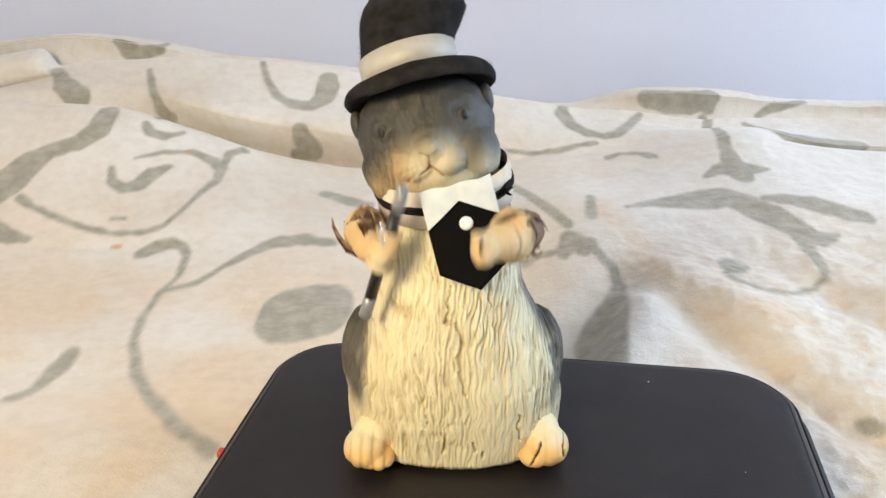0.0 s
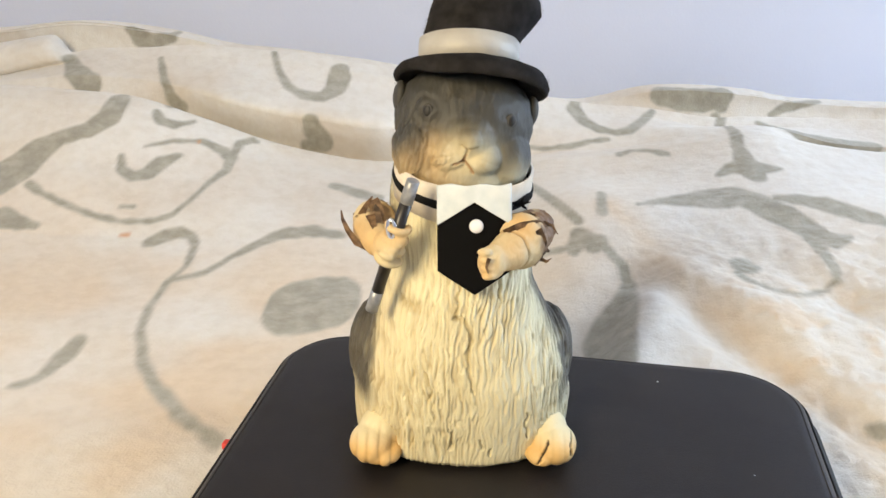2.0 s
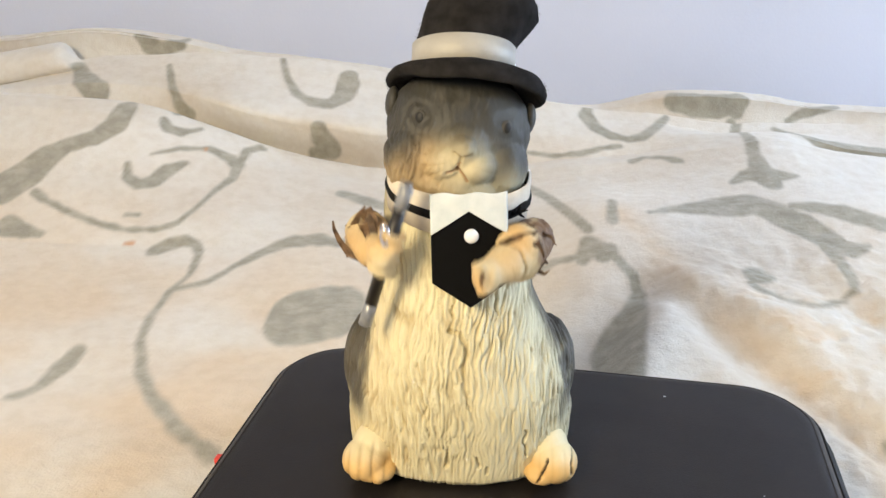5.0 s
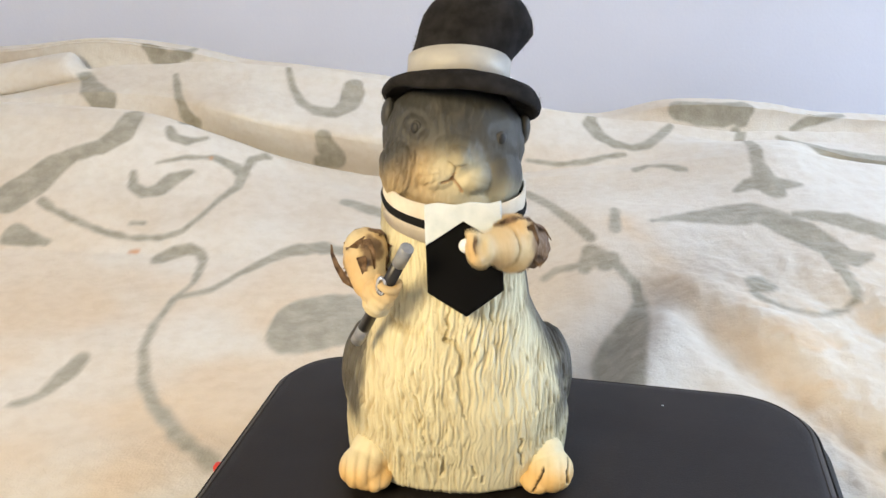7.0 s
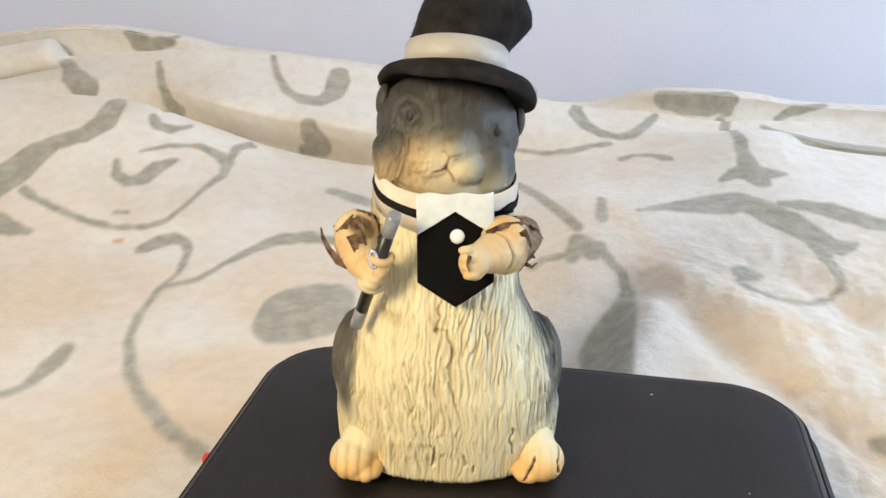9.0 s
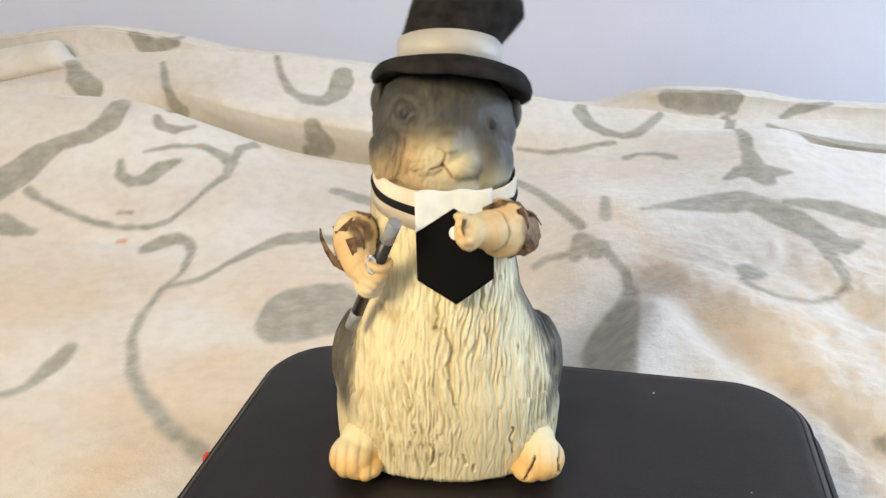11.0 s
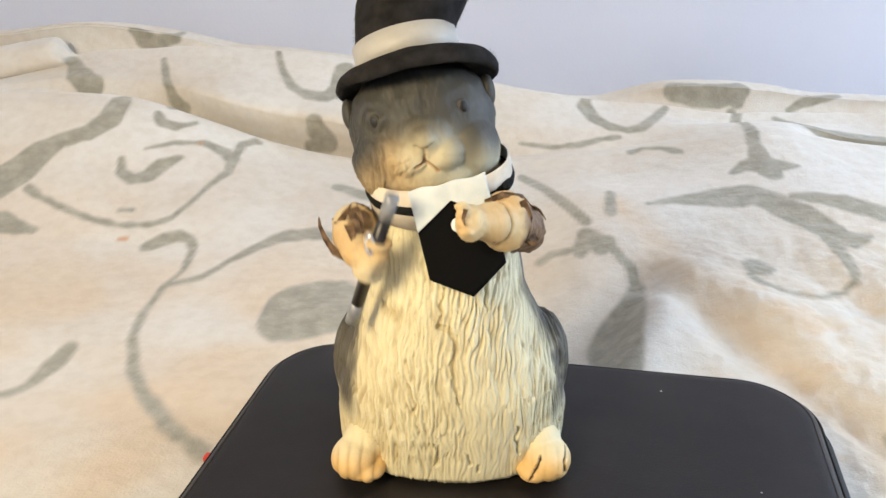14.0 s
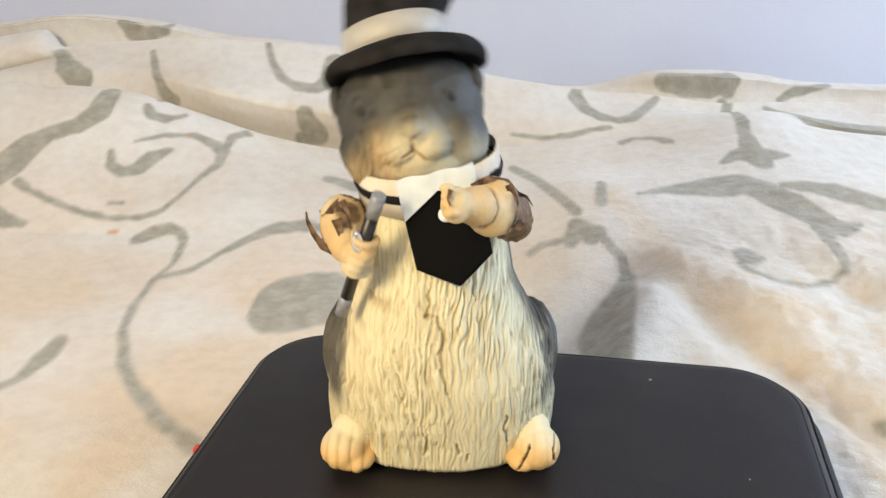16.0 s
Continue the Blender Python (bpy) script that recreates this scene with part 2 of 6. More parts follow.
for lo, hi in (((-0.03, -0.65, -0.6), (0.03, -0.6, 0.6)), ((-0.03, 0.6, -0.6), (0.03, 0.65, 0.6)), ((-0.03, -0.6, 0.55), (0.03, 0.6, 0.6)), ((-0.03, -0.6, -0.6), (0.03, 0.6, -0.55)), ((-0.03, -0.02, -0.55), (0.03, 0.02, 0.55))):
    box(wf, lo, hi)
part("window_frame", wf, FRAME_WHITE, window, smooth=False)
for y in (-0.31, 0.31):
    part("pane", box(bmesh.new(), (-0.003, y - 0.289, -0.549), (0.003, y + 0.289, 0.549)), GLASS, window, smooth=False).visible_shadow = False

# ---- bed ----


FRONT_X = (-0.84, -0.775, -0.70, -0.605, -0.52, -0.387, -0.264, -0.141, 0.116, 0.25, 0.353, 0.456, 0.66, 0.78)
FRONT_Z = (0.759, 0.779, 0.793, 0.803, 0.806, 0.806, 0.796, 0.782, 0.736, 0.72, 0.714, 0.702, 0.705, 0.705)
REAR_X = (-0.883, -0.77, -0.69, -0.607, -0.52, -0.413, -0.282, -0.152, 0.121, 0.209, 0.295, 0.347, 0.421, 0.529, 0.637, 0.816)
REAR_Z = (0.824, 0.836, 0.841, 0.832, 0.82, 0.795, 0.787, 0.769, 0.72, 0.708, 0.719, 0.736, 0.743, 0.74, 0.723, 0.719)


CREST_X = (-0.79, -0.70, -0.596, -0.512, -0.433, -0.363, -0.287, -0.211, -0.134, 0.113, 0.235, 0.38, 0.498, 0.555, 0.613, 0.713)
CREST_Z = (0.752, 0.754, 0.751, 0.741, 0.714, 0.69, 0.67, 0.655, 0.647, 0.653, 0.665, 0.688, 0.712, 0.706, 0.69, 0.681)


@functools.lru_cache(None)
def folds(x):
    """Heights of the front fold, the rear roll and the near crest at x, eased between their knots."""
    return [sum(float(np.interp(x + d, xs, zs)) for d in (-0.03, 0.0, 0.03)) / 3 for xs, zs in ((FRONT_X, FRONT_Z), (REAR_X, REAR_Z), (CREST_X, CREST_Z))]


def blanket_z(x, y):
    """Height of the blanket over the bed."""
    zf, zr, zc = folds(x)
    dip = min(zf, zr) - 0.032
    gap = 1 - step(-0.1, 0.1, x) + 0.75 * step(0.54, 0.66, x)
    z = float(np.interp(y, (0.0, 0.5, 0.9, 1.2, 1.35, 1.46, 1.49, 1.505, 1.535, 1.58, 1.64, 1.665, 1.70, 1.735, 1.765),
                        (0.57, 0.573, 0.577, 0.603, 0.603 + 0.45 * (zc - 0.603), zc - 0.012, zc - 0.001, zc, zc - 0.056 * gap, zc + 0.45 * (zf - zc) - 0.012 * gap, zf - 0.013, zf, dip, zr - 0.006, zr)))
    if y > 1.765:
        z = zr - 1.5 * (y - 1.765) ** 1.15
    # a rolled hem that ends in front of the rear ridge
    if x < -0.69 and 1.6 < y < 1.74:
        hem = float(np.interp(x, (-1.0, -0.836, -0.753, -0.71), (0.78, 0.808, 0.820, 0.816)))
        z += max(hem - z, 0.0) * (1 - step(-0.745, -0.700, x)) * math.exp(-((y - 1.674) / 0.022) ** 4)
    # the raised rumple on the window side
    z += 0.048 * step(0.02, 0.22, x) * step(0.62, 1.0, y) * (1 - step(1.2, 1.5, y))
    # a long dent beside the case
    a, b = (x - 0.17) * 0.90 - (y - 0.93) * 0.42, (x - 0.17) * 0.42 + (y - 0.93) * 0.90
    along = math.exp(-(b / 0.14) ** 2)
    z += along * (0.016 * math.exp(-((a - 0.055) / 0.035) ** 2) - 0.022 * math.exp(-(a / 0.035) ** 2))
    # slanting wrinkles on the window side
    for px, py, wide, deep in ((0.30, 0.93, 0.028, 0.013), (0.47, 0.98, 0.03, 0.010), (0.43, 0.72, 0.02, 0.008)):
        a, b = (x - px) * 0.83 + (y - py) * 0.56, (y - py) * 0.83 - (x - px) * 0.56
        z -= deep * math.exp(-(a / wide) ** 2 - (b / 0.17) ** 2) - 0.6 * deep * math.exp(-((a - 2.1 * wide) / wide) ** 2 - (b / 0.15) ** 2)
    rough = step(0.15, 0.4, x) * (1 - step(1.0, 1.3, y))
    z += rough * (0.0050 * noise.noise((x * 17, y * 17, 3.3)) + 0.0036 * noise.noise((x * 48, y * 48, 5.1)) + 0.0022 * noise.noise((x * 110, y * 110, 1.1)))
    # soft folds
    z += 0.008 * noise.noise((x * 3.1 + 1.3, y * 4.2, 0.2)) + 0.004 * noise.noise((x * 9 + 4 - y * 4, y * 11, 1.7))
    z += 0.0012 * noise.noise((x * 38, y * 38, 4.0)) * (0.4 + step(0.2, 0.6, x))
    return z


# printed scrolls: (x, place along the drape, half width) along each stroke
STROKES = []
STROKES.append(((-0.614, 1.4503, 0.0084), (-0.599, 1.4349, 0.0148), (-0.573, 1.4288, 0.0127), (-0.539, 1.4390, 0.0106), (-0.533, 1.4523, 0.0064),))
STROKES.append(((-0.702, 1.3750, 0.0105), (-0.674, 1.3435, 0.0175), (-0.645, 1.3188, 0.0236),))
STROKES.append(((-0.556, 1.2716, 0.0168), (-0.561, 1.2404, 0.0201), (-0.583, 1.2146, 0.0144), (-0.621, 1.1985, 0.0142), (-0.648, 1.1742, 0.0228), (-0.665, 1.1436, 0.0293), (-0.685, 1.1234, 0.0307),))
STROKES.append(((-0.533, 1.3775, 0.0051), (-0.514, 1.3360, 0.0069), (-0.496, 1.2982, 0.0098), (-0.478, 1.2805, 0.0127),))
STROKES.append(((-0.332, 1.4005, 0.0051), (-0.318, 1.3625, 0.0060), (-0.295, 1.3255, 0.0069), (-0.263, 1.3054, 0.0088), (-0.229, 1.3054, 0.0117), (-0.211, 1.3259, 0.0178), (-0.208, 1.3512, 0.0201), (-0.209, 1.3665, 0.0162),))
STROKES.append(((-0.243, 1.2538, 0.0135), (-0.241, 1.2402, 0.0175), (-0.223, 1.2259, 0.0137), (-0.257, 1.2197, 0.0098),))
STROKES.append(((-0.495, 1.2577, 0.0056), (-0.481, 1.2391, 0.0083), (-0.457, 1.2329, 0.0065), (-0.434, 1.2433, 0.0037),))
STROKES.append(((-0.520, 1.1693, 0.0044), (-0.511, 1.1462, 0.0069), (-0.488, 1.1329, 0.0086), (-0.468, 1.1414, 0.0130), (-0.458, 1.1597, 0.0132), (-0.442, 1.1713, 0.0071), (-0.433, 1.1761, 0.0036),))
STROKES.append(((-0.489, 1.1887, 0.0027), (-0.451, 1.2023, 0.0036), (-0.411, 1.2063, 0.0046), (-0.374, 1.1918, 0.0073), (-0.359, 1.1766, 0.0091), (-0.358, 1.1547, 0.0071), (-0.376, 1.1267, 0.0043), (-0.392, 1.0903, 0.0042), (-0.404, 1.0711, 0.0041), (-0.428, 1.0595, 0.0040), (-0.476, 1.0580, 0.0040), (-0.522, 1.0674, 0.0041), (-0.571, 1.0842, 0.0041), (-0.614, 1.1016, 0.0050), (-0.638, 1.1151, 0.0068),))
STROKES.append(((-0.360, 1.1788, 0.0055), (-0.355, 1.2095, 0.0075), (-0.340, 1.2174, 0.0066), (-0.331, 1.2150, 0.0038),))
STROKES.append(((-0.483, 1.0814, 0.0033), (-0.467, 1.0820, 0.0033),))
STROKES.append(((-0.192, 1.1354, 0.0045), (-0.175, 1.1316, 0.0071), (-0.136, 1.1188, 0.0079), (-0.112, 1.1117, 0.0069),))
STROKES.append(((-0.420, 1.0275, 0.0085), (-0.400, 1.0370, 0.0110), (-0.385, 1.0435, 0.0090), (-0.366, 1.0390, 0.0060), (-0.352, 1.0254, 0.0050), (-0.346, 0.9931, 0.0045), (-0.358, 0.9696, 0.0046), (-0.359, 0.9391, 0.0047), (-0.348, 0.9122, 0.0046), (-0.325, 0.8833, 0.0046), (-0.288, 0.8588, 0.0044), (-0.252, 0.8409, 0.0043), (-0.219, 0.8285, 0.0043), (-0.200, 0.8220, 0.0043),))
STROKES.append(((-0.347, 0.9759, 0.0036), (-0.315, 0.9844, 0.0036), (-0.291, 1.0090, 0.0045), (-0.263, 1.0311, 0.0070), (-0.237, 1.0451, 0.0095), (-0.199, 1.0508, 0.0088), (-0.166, 1.0474, 0.0064), (-0.150, 1.0453, 0.0048),))
STROKES.append(((-0.187, 0.9442, 0.0311), (-0.161, 0.9483, 0.0339), (-0.135, 0.9524, 0.0307),))
STROKES.append(((-0.412, 0.8960, 0.0100), (-0.414, 0.8856, 0.0120), (-0.417, 0.8725, 0.0080), (-0.420, 0.8650, 0.0045), (-0.428, 0.8598, 0.0030), (-0.440, 0.8572, 0.0026),))
STROKES.append(((-0.650, 1.0592, 0.0163), (-0.620, 1.0511, 0.0113), (-0.594, 1.0475, 0.0048),))
STROKES.append(((0.222, 1.3294, 0.0082), (0.218, 1.3141, 0.0133), (0.231, 1.2885, 0.0130), (0.253, 1.2695, 0.0079), (0.286, 1.2605, 0.0069), (0.311, 1.2667, 0.0079), (0.342, 1.2928, 0.0081), (0.363, 1.3148, 0.0062),))
STROKES.append(((0.105, 1.2329, 0.0029), (0.154, 1.2257, 0.0039), (0.202, 1.2305, 0.0049), (0.241, 1.2424, 0.0049), (0.270, 1.2463, 0.0039),))
STROKES.append(((0.280, 1.2102, 0.0047), (0.300, 1.2186, 0.0038), (0.325, 1.2167, 0.0037), (0.345, 1.2102, 0.0064), (0.353, 1.2088, 0.0046),))
STROKES.append(((0.388, 1.3579, 0.0180), (0.425, 1.3518, 0.0222), (0.468, 1.3497, 0.0222), (0.508, 1.3601, 0.0190), (0.505, 1.3405, 0.0138),))
STROKES.append(((0.495, 1.3192, 0.0092), (0.479, 1.2706, 0.0078), (0.463, 1.2174, 0.0098), (0.461, 1.1821, 0.0190), (0.462, 1.1656, 0.0187),))
STROKES.append(((0.408, 1.1602, 0.0026), (0.434, 1.1738, 0.0103), (0.458, 1.1765, 0.0189), (0.508, 1.1746, 0.0026),))
STROKES.append(((0.268, 1.1015, 0.0024), (0.302, 1.1080, 0.0048), (0.343, 1.1113, 0.0112), (0.384, 1.1153, 0.0176), (0.416, 1.1204, 0.0169), (0.440, 1.1064, 0.0204), (0.470, 1.0868, 0.0216), (0.493, 1.0613, 0.0193), (0.507, 1.0509, 0.0131), (0.537, 1.0569, 0.0029),))
STROKES.append(((0.467, 1.1163, 0.0048), (0.505, 1.1146, 0.0095), (0.539, 1.1062, 0.0141), (0.572, 1.0941, 0.0131), (0.597, 1.0862, 0.0107),))
STROKES.append(((0.482, 1.0568, 0.0103), (0.482, 1.0322, 0.0085), (0.480, 1.0097, 0.0068), (0.475, 0.9956, 0.0040), (0.457, 0.9817, 0.0026), (0.420, 0.9753, 0.0019), (0.390, 0.9796, 0.0019), (0.369, 0.9889, 0.0033), (0.355, 0.9987, 0.0053),))
STROKES.append(((0.356, 1.0131, 0.0055), (0.361, 1.0097, 0.0095), (0.379, 1.0127, 0.0097), (0.388, 1.0087, 0.0041),))
STROKES.append(((0.555, 1.2982, 0.0041), (0.593, 1.2766, 0.0110), (0.617, 1.2560, 0.0160), (0.667, 1.2461, 0.0140), (0.731, 1.2422, 0.0110),))
STROKES.append(((0.600, 1.3272, 0.0053), (0.626, 1.3403, 0.0095), (0.666, 1.3488, 0.0074), (0.694, 1.3578, 0.0043),))
STROKES.append(((0.221, 1.1175, 0.0065), (0.214, 1.0874, 0.0070),))
STROKES.append(((0.102, 1.1596, 0.0073), (0.134, 1.1335, 0.0078), (0.160, 1.0980, 0.0080), (0.178, 1.0738, 0.0077),))
STROKES.append(((0.163, 1.0272, 0.0086), (0.177, 1.0475, 0.0133), (0.189, 1.0377, 0.0145), (0.199, 1.0394, 0.0101),))
STROKES.append(((0.114, 1.0117, 0.0029), (0.129, 1.0234, 0.0037), (0.157, 1.0296, 0.0043),))
# scroll whose wide end also paints in the shadow beside the case
STROKES.append(((0.199, 1.0396, 0.0057), (0.222, 1.0055, 0.0062), (0.224, 0.9820, 0.0070), (0.208, 0.9580, 0.0110), (0.190, 0.9300, 0.0170), (0.178, 0.9048, 0.0225),))
STROKES.append(((0.415, 0.8448, 0.0073), (0.423, 0.8447, 0.0072),))
STAINS = []
STAINS.append(((-0.415, 1.2060, 0.0016), (-0.414, 1.2030, 0.0012),))
STAINS.append(((-0.465, 1.0367, 0.0024), (-0.456, 1.0369, 0.0032),))


bed = thing("bed", (0.0, 0.5, 0.0), "low bed with a mattress under a fleece blanket", "bed")
part("mattress", box(bmesh.new(), (-1.25, -1.15, 0.3), (1.25, 1.2, 0.54), 0.03), SHEET, bed)
part("bed_base", box(bmesh.new(), (-1.22, -1.12, 0.08), (1.22, 1.15, 0.298), 0.01), FLOOR, bed)
for sx in (-1.15, 1.15):
    for sy in (-1.05, 1.1):
        part("leg", box(bmesh.new(), (sx - 0.03, sy - 0.03, 0.0), (sx + 0.03, sy + 0.03, 0.08)), FLOOR, bed)


def make_blanket():
    xs = np.concatenate([np.linspace(-1.3, -0.75, 70, endpoint=False), np.linspace(-0.75, 0.75, 370, endpoint=False), np.linspace(0.75, 1.3, 70)])
    ys = np.concatenate([np.linspace(-0.6, 0.45, 60, endpoint=False), np.linspace(0.45, 1.0, 170, endpoint=False), np.linspace(1.0, 1.44, 120, endpoint=False), np.linspace(1.44, 1.78, 250, endpoint=False), np.linspace(1.78, 1.87, 20)])
    verts = []
    for y in ys:
        for x in xs:
            lip = 0.080 * step(-0.55, -0.36, x) * (1 - step(-0.16, 0.0, x)) + 0.04 * step(0.56, 0.66, x)
            roll = 0.03 * (1 - step(-0.62, -0.3, x)) + 0.025 * step(0.3, 0.4, x)
            hem = 0.030 * (1 - step(-0.72, -0.69, x))
            shift = hem * math.exp(-((y - 1.652) / 0.012) ** 2) + lip * math.exp(-((y - 1.59) / 0.028) ** 2) + roll * math.exp(-((y - 1.745) / 0.018) ** 2)
            verts.append((x, y - shift, blanket_z(x, y)))
    nx, ny = len(xs), len(ys)
    faces = [(j * nx + i, j * nx + i + 1, (j + 1) * nx + i + 1, (j + 1) * nx + i) for j in range(ny - 1) for i in range(nx - 1)]
    ob = mesh_object("blanket", verts, faces, FLEECE)
    at = np.array([(x, 0.4 * y + 0.92 * z) for x, y, z in verts])  # along the drape the scrolls keep their width
    ragged = np.array([0.0022 * noise.noise((x * 60, y * 40, 7.0)) for x, y in at])
    for key, marks in (("print", STROKES), ("stain", STAINS)):
        mask = np.zeros(len(at))
        for stroke in marks:
            for (ax, ay, aw), (bx, by, bw) in zip(stroke, stroke[1:] or stroke):
                a = np.array((ax, ay))
                d = np.array((bx, by)) - a
                t = np.clip(((at - a) @ d) / max(d @ d, 1e-9), 0, 1)
                far = np.hypot(*(at - a - t[:, None] * d).T)
                w = aw + (bw - aw) * t + ragged
                mask = np.maximum(mask, np.clip((w - far) / 0.005 + 0.6, 0, 1))
        ob.data.attributes.new(key, "FLOAT", "POINT").data.foreach_set("value", mask.astype(np.float32))
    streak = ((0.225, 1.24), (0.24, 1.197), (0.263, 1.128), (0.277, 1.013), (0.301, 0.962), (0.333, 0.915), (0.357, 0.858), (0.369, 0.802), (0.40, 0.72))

    def tan_marks(x, y):
        """Tan tint in a slanting streak and in mottled patches past it."""
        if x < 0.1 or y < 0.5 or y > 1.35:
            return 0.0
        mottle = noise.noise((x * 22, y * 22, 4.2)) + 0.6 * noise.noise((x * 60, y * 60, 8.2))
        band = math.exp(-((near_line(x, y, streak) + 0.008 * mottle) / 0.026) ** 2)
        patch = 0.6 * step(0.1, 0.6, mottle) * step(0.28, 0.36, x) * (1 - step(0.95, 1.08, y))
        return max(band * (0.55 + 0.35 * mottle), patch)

    # left of the case, warm lamplight and staining are painted in together
    old = [tan_marks(x, y) + 0.68 * (1 - step(-0.25, 0.12, x)) * step(0.45, 0.6, y) * (1 - step(1.0, 1.45, y)) * step(-0.45, 0.35, noise.noise((x * 4.2, y * 4.2, 2.2)) + 0.5 * noise.noise((x * 13, y * 13, 6.1))) for x, y, z in verts]
    ob.data.attributes.new("tan_tint", "FLOAT", "POINT").data.foreach_set("value", np.array(old, dtype=np.float32))
    thick = ob.modifiers.new("thickness", "SOLIDIFY")
    thick.thickness, thick.offset = 0.006, -1
    return tagged(ob, "cream fleece blanket with grey-green scroll print, rumpled over the bed", "blanket")


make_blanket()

# ---- case ----
CASE_TOP = 0.657


def rounded_outline(w, d, r, n=12):
    pts = []
    for cx, cy, a0 in ((w - r, d - r, 0), (-w + r, d - r, 90), (-w + r, -d + r, 180), (w - r, -d + r, 270)):
        pts += [(cx + r * math.cos(radians(a0 + 90 * k / n)), cy + r * math.sin(radians(a0 + 90 * k / n))) for k in range(n + 1)]
    return pts


def make_case():
    case = thing("carrying_case", (0.0672, 0.5880, 0.572), "dark brown leather-look zipped case lying flat on the blanket", "case")
    case.rotation_euler = (radians(3.0), 0, radians(-8.0))
    high = CASE_TOP - 0.574
    w, d = 0.2258, 0.1820

    def loft(rows, r=0.058):
        """rows: (inset, height), from the outside in."""
        bm, rings = bmesh.new(), []
        for inset, z in rows:
            rings.append([bm.verts.new((x, y, z)) for x, y in rounded_outline(w - inset, d - inset, max(r - inset * 0.6, 0.004))])
        for a, b in zip(rings, rings[1:]):
            for k in range(len(a)):
                j = (k + 1) % len(a)
                bm.faces.new((a[k], a[j], b[j], b[k]))
        bm.faces.new(rings[-1])
        return bm

    part("lid", loft([(0.003, high - 0.020), (-0.002, high - 0.017), (-0.001, high - 0.011), (0.0015, high - 0.006), (0.005, high - 0.003), (0.011, high - 0.0012), (0.015, high - 0.0010), (0.03, high - 0.0003), (0.06, high), (0.12, high)]), LEATHER, case, "dark leather lid")
    part("base_shell", loft([(0.014, 0.0), (-0.002, 0.004), (-0.010, 0.018), (-0.012, high - 0.038), (-0.010, high - 0.030), (-0.006, high - 0.027), (0.05, high - 0.027)], 0.075), LEATHER, case)
    part("zipper", loft([(-0.006, high - 0.027), (-0.0100, high - 0.0255), (-0.0085, high - 0.023), (-0.0100, high - 0.021), (-0.0075, high - 0.0175), (0.0, high - 0.0165), (0.05, high - 0.0165)], 0.07), ZIPPER, case, "black zip round the edge")
    for inset, z in ((-0.0015, high - 0.010), (0.0065, high - 0.0026)):
        bm = bmesh.new()
        ring = rounded_outline(w - inset, d - inset, max(0.058 - inset * 0.6, 0.004))
        tube(bm, [(x, y, z) for x, y in ring + ring[:1]], [0.0011 if inset < 0.005 else 0.0007] * (len(ring) + 1), 8, False)
        part("piping" if inset < 0.005 else "stitched_seam", bm, ZIPPER if inset < 0.005 else THREAD, case)
    pull = bmesh.new()
    box(pull, (-w - 0.0190, 0.026, high - 0.034), (-w - 0.0095, 0.034, high - 0.0275), 0.0015)
    part("zip_pull", pull, RED, case, "red zip pull")
    return case


make_case()


def make_lint(x, y, size):
    lint = ball(bmesh.new(), (0, 0, size * 0.4), (size, size * 0.6, size * 0.4), fine=1)
    ob = tagged(part("lint_speck", lint, CLOTH), "tiny white lint speck on the dark case", "lint", "lint on the case")
    ob.location = (x, y, CASE_TOP + 0.0004 + (y - 0.599) * math.tan(radians(3.0)) * 0.95)


for lint_at in ((0.190, 0.708, 0.0011), (0.236, 0.583, 0.0007), (-0.06, 0.63, 0.0006)):
    make_lint(*lint_at)

# ---- the groundhog figure ----
BASE = Vector((0.022, 0.66, CASE_TOP))
NECK = Vector((0.025, 0.64, 0.83))
CREAM, GREY, TAN, BROWN = (0.79, 0.73, 0.49), (0.076, 0.069, 0.055), (0.78, 0.50, 0.19), (0.16, 0.09, 0.05)
SOOT = (0.050, 0.049, 0.043)


def ridges(p, across, along, seed=0.0):
    """Carved fur: wandering, forking grooves between long locks; 1 in a groove, 0 on a strand."""
    arc = math.atan2(p.x, 0.02 - p.y) * math.hypot(p.x, 0.02 - p.y) * (1 + 1.2 * (0.1 - p.z))
    arc += 0.006 * noise.noise((arc * 24 + seed, p.z * along * 0.9, 0.5)) + 0.0030 * noise.noise((arc * 55 + seed, p.z * along * 4.6, 2.5))
    u, v = arc * across / math.pi, p.z * along
    one = abs(noise.noise((u * 0.80, v * 2.3, seed)) + 0.12 * noise.noise((u * 2.0, v * 9.0, seed + 3)))
    two = abs(noise.noise((u * 1.15 + 7, v * 3.4, seed + 5)) + 0.1 * noise.noise((u * 2.4, v * 8.0, seed + 8)))
    deep = min(1.0, 0.5 + 1.1 * abs(noise.noise((arc * 50 + 9, v * 2.0, seed))))
    return max(1 - one * 4.6, 0.0) ** 0.8 * deep, max(1 - two * 4.6, 0.0) ** 0.8 * 0.9


CRACKS = (
    ((-0.002, 0.1442), (-0.0044, 0.1328), (-0.0062, 0.1213)),
    ((-0.0062, 0.1213), (0.0012, 0.1193), (0.0051, 0.1066), (0.003, 0.0912), (0.0055, 0.0805), (0.007, 0.0659)),
    ((-0.0257, 0.0794), (-0.023, 0.0698), (-0.0198, 0.0464)),
    ((-0.0075, 0.0342), (-0.0065, 0.0266), (-0.0083, 0.0162)),
    ((0.0143, 0.026), (0.015, 0.0183)),
    ((0.0206, 0.0173), (0.0219, 0.0121)),
    ((0.0464, 0.045), (0.0485, 0.0222)),
    ((0.0242, 0.145), (0.0255, 0.1281)),
)


